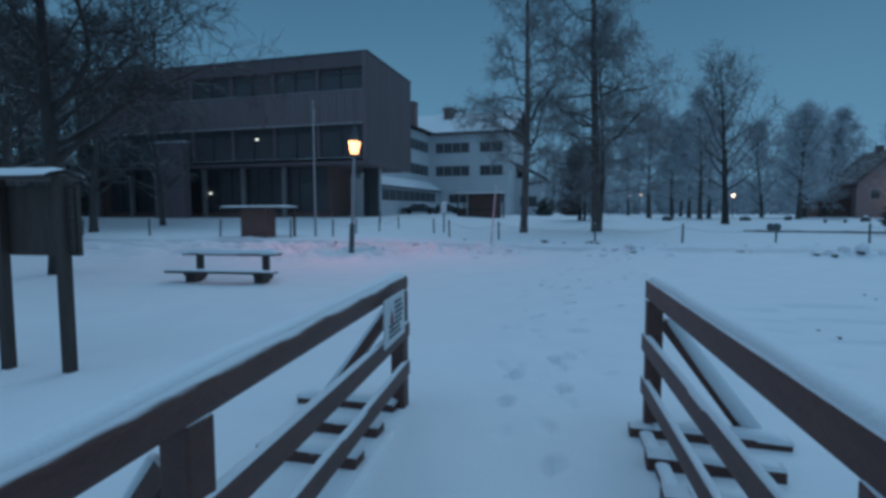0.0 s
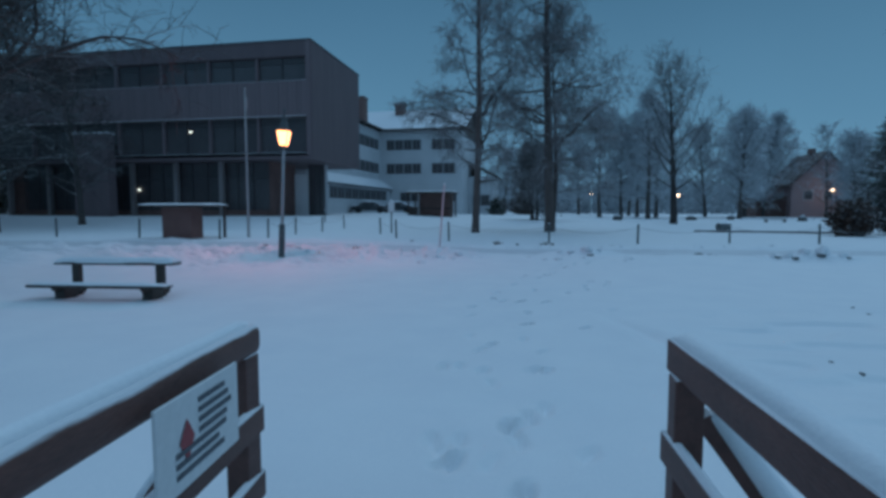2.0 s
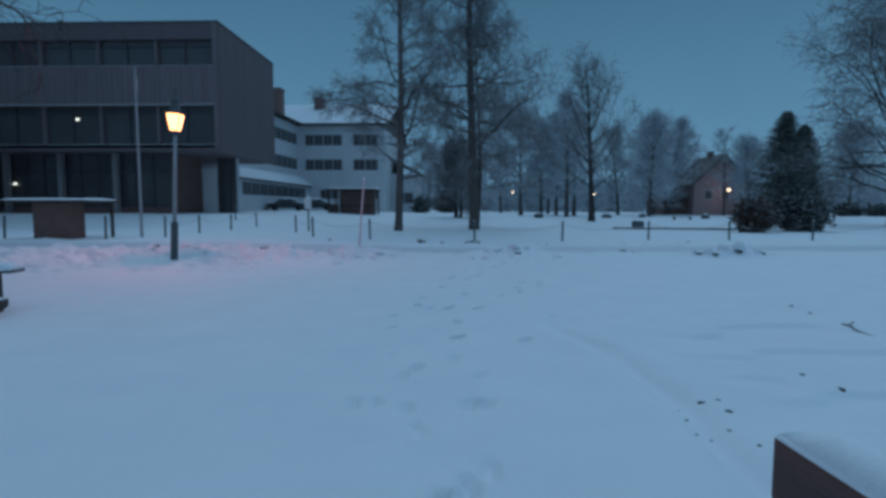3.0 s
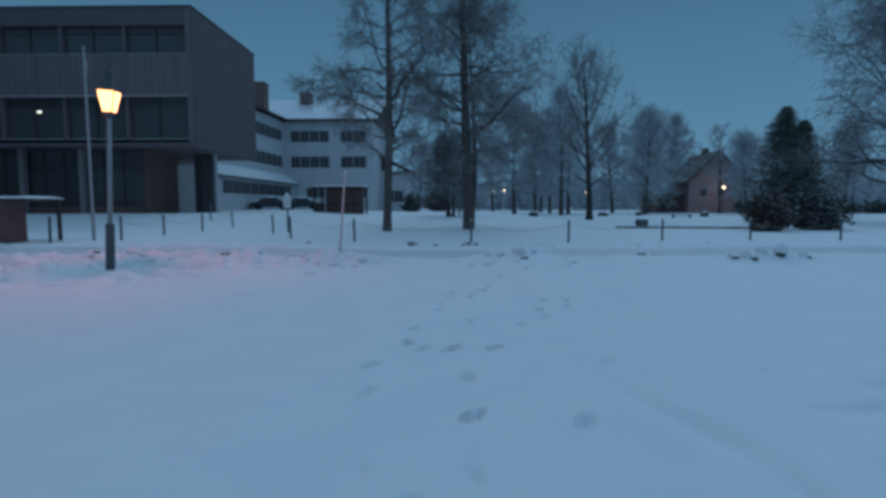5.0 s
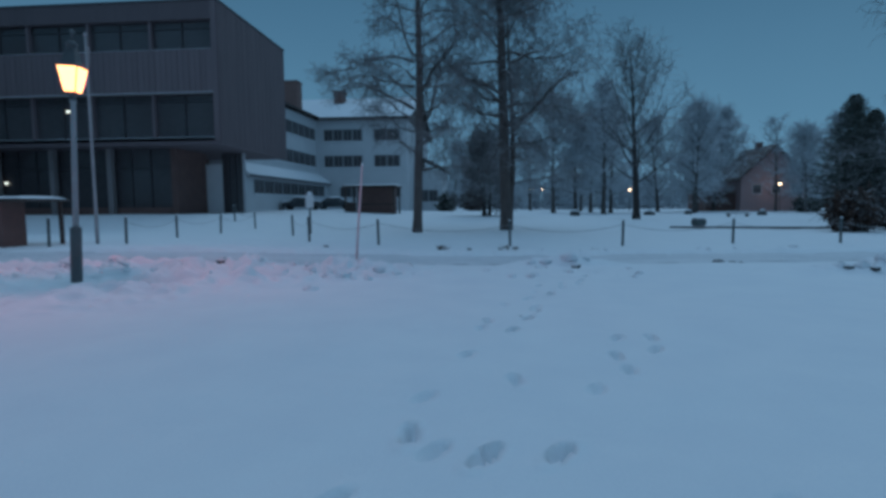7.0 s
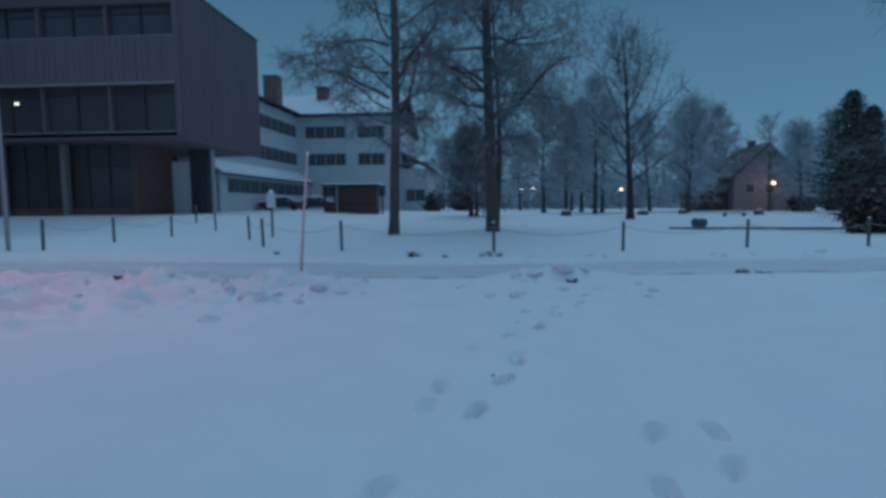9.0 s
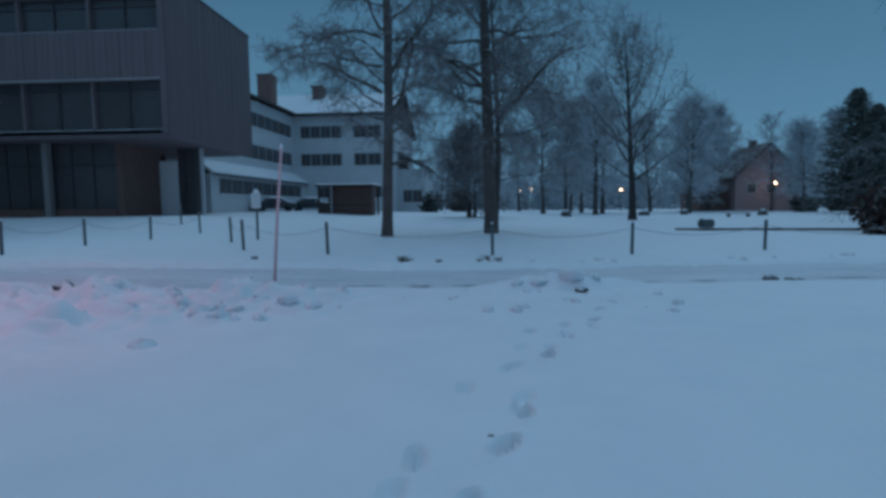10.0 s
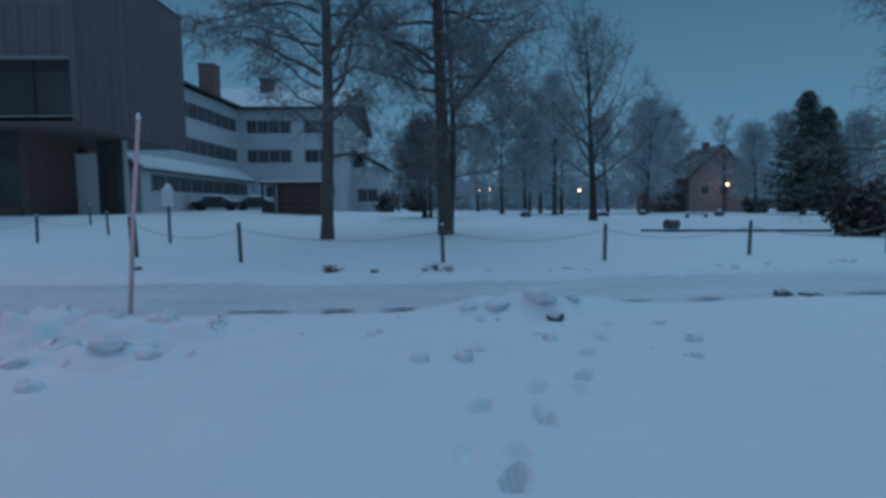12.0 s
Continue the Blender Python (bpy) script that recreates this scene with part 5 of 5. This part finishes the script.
for x, y, r in ((9.2, 62.0, 0.55), (19.5, 70.0, 0.6), (25.5, 74.0, 0.5), (30.5, 66.0, 0.5)):
    rng = random.Random(int(x * 10))
    g = Geo().lathe([(r * 0.9, -0.2), (r, 0.2), (r * 0.8, 0.45), (r * 0.35, 0.62), (0.03, 0.65)], 9)
    g.v = [(p[0] * rng.uniform(0.8, 1.2), p[1] * rng.uniform(0.8, 1.2), p[2] * rng.uniform(0.85, 1.15)) for p in g.v]
    solid("boulder", g, STONE, "snow-capped boulder on the lawn", "boulder", group="boulders", smooth=True, at=pose(x, y, ground_z(x, y)))


# ---- clods, stones and bare patches ----
def clod(rng, name, label, x, y, r, material, flat=0.6, group=""):
    g = Geo()
    n, k = 5, 8
    for i in range(n + 1):
        a = math.pi * i / n
        for s in range(k):
            b = 2 * math.pi * s / k
            q = r * (1 + 0.75 * noise.noise((math.cos(b) * 1.6 + x * 3, math.sin(b) * 1.6 + y * 3, i * 0.7)))
            g.v.append((q * math.sin(a) * math.cos(b), q * math.sin(a) * math.sin(b) * 0.8, q * math.cos(a) * flat))
    g.f = [(i * k + s, (i + 1) * k + s, (i + 1) * k + (s + 1) % k, i * k + (s + 1) % k) for i in range(n) for s in range(k)]
    z = float(lie(np.array(x), np.array(y)) + relief(np.array([x]), np.array([y]))[0])
    solid(name, g, material, label, name.replace("_", " "), group=group, smooth=True, at=pose(x, y, z + r * flat * {"snow_slab": 0.05, "stone": 0.25}.get(name, -0.1), rng.uniform(-15, 15), rng.uniform(-15, 15), rng.uniform(0, 360)))


rng = random.Random(91)
# dark lumps at x 1.97 and past 7.5 stand for shade under snow clods
for x, y, r in ((1.97, 17.15, 0.15), (-6.1, 16.2, 0.17), (-9.2, 15.6, 0.12),  (7.55, 16.55, 0.10), (8.0, 16.42, 0.13), (8.8, 16.58, 0.14), (9.5, 16.5, 0.08), (-0.67, 21.4, 0.10), (-5.3, 21.3, 0.13)):
    clod(rng, "stone", "dark stone shape in the ploughed snow, some standing for shade", x, y, r, STONE, 0.45, "stones by the road")
for x, y, r in ((2.02, 4.17, 0.05), (2.16, 4.19, 0.03), (2.13, 3.96, 0.05), (1.98, 3.65, 0.03), (1.84, 3.61, 0.02), (2.04, 3.39, 0.03), (1.82, 4.12, 0.02), (1.78, 3.89, 0.035), (1.76, 3.67, 0.025), (3.36, 4.5, 0.06), (3.27, 4.88, 0.05), (5.26, 8.26, 0.06), (5.19, 7.7, 0.05), (-8.81, 16.8, 0.16), (-8.96, 14.05, 0.09), (-8.04, 16.6, 0.08), (0.35, 11.75, 0.03)):
    clod(rng, "pebble", "small dark pebble in the snow", x, y, r * 0.62, PEBBLE, 0.4, "pebbles by the bridge")
for k in range(150):
    x = rng.uniform(-10.0, -2.4) if k % 6 else rng.uniform(-2.4, 3.4)
    y = road_mid(x) - rng.uniform(1.5, 4.2)
    clod(rng, "snow_clod", "lump of ploughed snow on the bank", x, y, 0.03 + 0.10 * rng.random() ** 2, SNOW, 0.7, "snow clods on the bank")
for x, y, r in ((-2.85, 15.75, 0.17), (-2.4, 15.72, 0.15), (-2.05, 15.8, 0.16), (-2.7, 17.2, 0.16), (-1.9, 16.9, 0.11), (1.9, 17.62, 0.24), (1.3, 17.6, 0.18), (2.3, 17.75, 0.15), (0.95, 17.55, 0.12)):
    clod(rng, "snow_slab", "flat slab of ploughed snow on the bank", x, y, r, SNOW, 0.45, "snow slabs on the bank")
for x, y, r in ((7.45, 16.68, 0.15), (7.9, 16.62, 0.2), (8.4, 16.75, 0.16), (8.85, 16.72, 0.22), (9.4, 16.62, 0.16)):
    clod(rng, "snow_clod", "lump of ploughed snow on the bank", x, y, r, SNOW, 0.8, "snow clods on the bank")
for k in range(24):
    x = rng.uniform(-10.0, -3.0)
    clod(rng, "snow_slab", "flat slab of ploughed snow on the bank", x, road_mid(x) - rng.uniform(1.6, 5.4), rng.uniform(0.09, 0.19), SNOW, 0.36, "snow slabs on the bank")
for k in range(14):
    x = rng.uniform(-3.0, 10.0)
    clod(rng, "snow_clod", "lump of ploughed snow on the bank", x, road_mid(x) + rng.uniform(1.6, 2.6), rng.uniform(0.04, 0.10), SNOW, 0.7, "snow clods on the bank")
for x, y, r in ((6.0, 19.15, 0.19), (6.35, 19.1, 0.12), (6.6, 19.2, 0.09)):
    clod(rng, "stone", "dark stone shape in the ploughed snow, some standing for shade", x, y, r, PEBBLE, 0.6, "stones by the road")
twig = thing("fallen_branch", "dark crooked branch lying on the snow", "branch", (5.05, 6.7, -0.015))
part("stick", Geo().tube([(0.10, 0.32, 0.02), (0.06, 0.12, 0.05), (-0.03, -0.12, 0.03), (-0.02, -0.34, 0.02), (0.10, -0.42, 0.01)], [0.008, 0.013, 0.017, 0.014, 0.007], 7), BARK, twig, smooth=True)
part("side_twig", Geo().tube([(0.06, 0.12, 0.05), (0.16, 0.2, 0.08), (0.22, 0.30, 0.06)], [0.012, 0.009, 0.005], 6), BARK, twig, smooth=True)
# bare asphalt showing along the near edge of the road
for x, length in ((-1.75, 0.75), (-0.75, 0.45), (0.05, 0.5), (3.2, 1.1), (4.6, 0.6), (7.4, 0.9), (-6.0, 0.8), (-8.6, 1.0), (9.6, 1.4)):
    g, n = Geo(), 10
    for i in range(n + 1):
        f = i / n
        px = x - length / 2 + length * f
        py = road_mid(px) - 1.22
        w = 0.02 + 0.045 * math.sin(math.pi * f) * (0.5 + rng.random())
        for off in (-w, w):
            g.v.append((px, py + off + 0.02 * rng.random(), float(lie(np.array(px), np.array(py))) - 0.022))
    g.f = [(2 * i, 2 * i + 2, 2 * i + 3, 2 * i + 1) for i in range(n)]
    solid("asphalt_patch", g, ASPHALT, "bare strip of wet asphalt at the road edge", "asphalt", kind="structure")


# ---- dry grass standing out of the snow on the far verge ----
def grass_tuft(x, y, high, n, seed):
    rng = random.Random(seed)
    z = float(lie(np.array(x), np.array(y)) + relief(np.array([x]), np.array([y]))[0])
    root = thing("grass_tuft", "dry brown grass tuft dusted with snow", "grass", (x, y, z - 0.03), group="grass tufts on the verge")
    g = Geo()
    for k in range(n):
        a, lean = rng.uniform(0, 2 * math.pi), rng.uniform(0.15, 1.0)
        h = high * rng.uniform(0.6, 1.1)
        p = Vector((rng.gauss(0, 0.05), rng.gauss(0, 0.04), 0))
        q = p + Vector((math.cos(a) * lean * h * 0.5, math.sin(a) * lean * h * 0.5, h * 0.7))
        e = q + Vector((math.cos(a) * lean * h * 0.6, math.sin(a) * lean * h * 0.6, h * (0.35 - 0.5 * lean)))
        g.tube([p, q, e], [0.007, 0.006, 0.002], 4, cap=False)
    part("blades", g, DRY_GRASS, root, kind="stuff")


for k, (x, y, high, n) in enumerate(((-1.6, 21.4, 0.24, 44), (-1.42, 21.35, 0.18, 26), (0.55, 21.6, 0.22, 24), (0.8, 21.55, 0.16, 20), (0.35, 21.5, 0.13, 16), (3.3, 22.0, 0.12, 14))):
    grass_tuft(x, y, high, n, 100 + k)
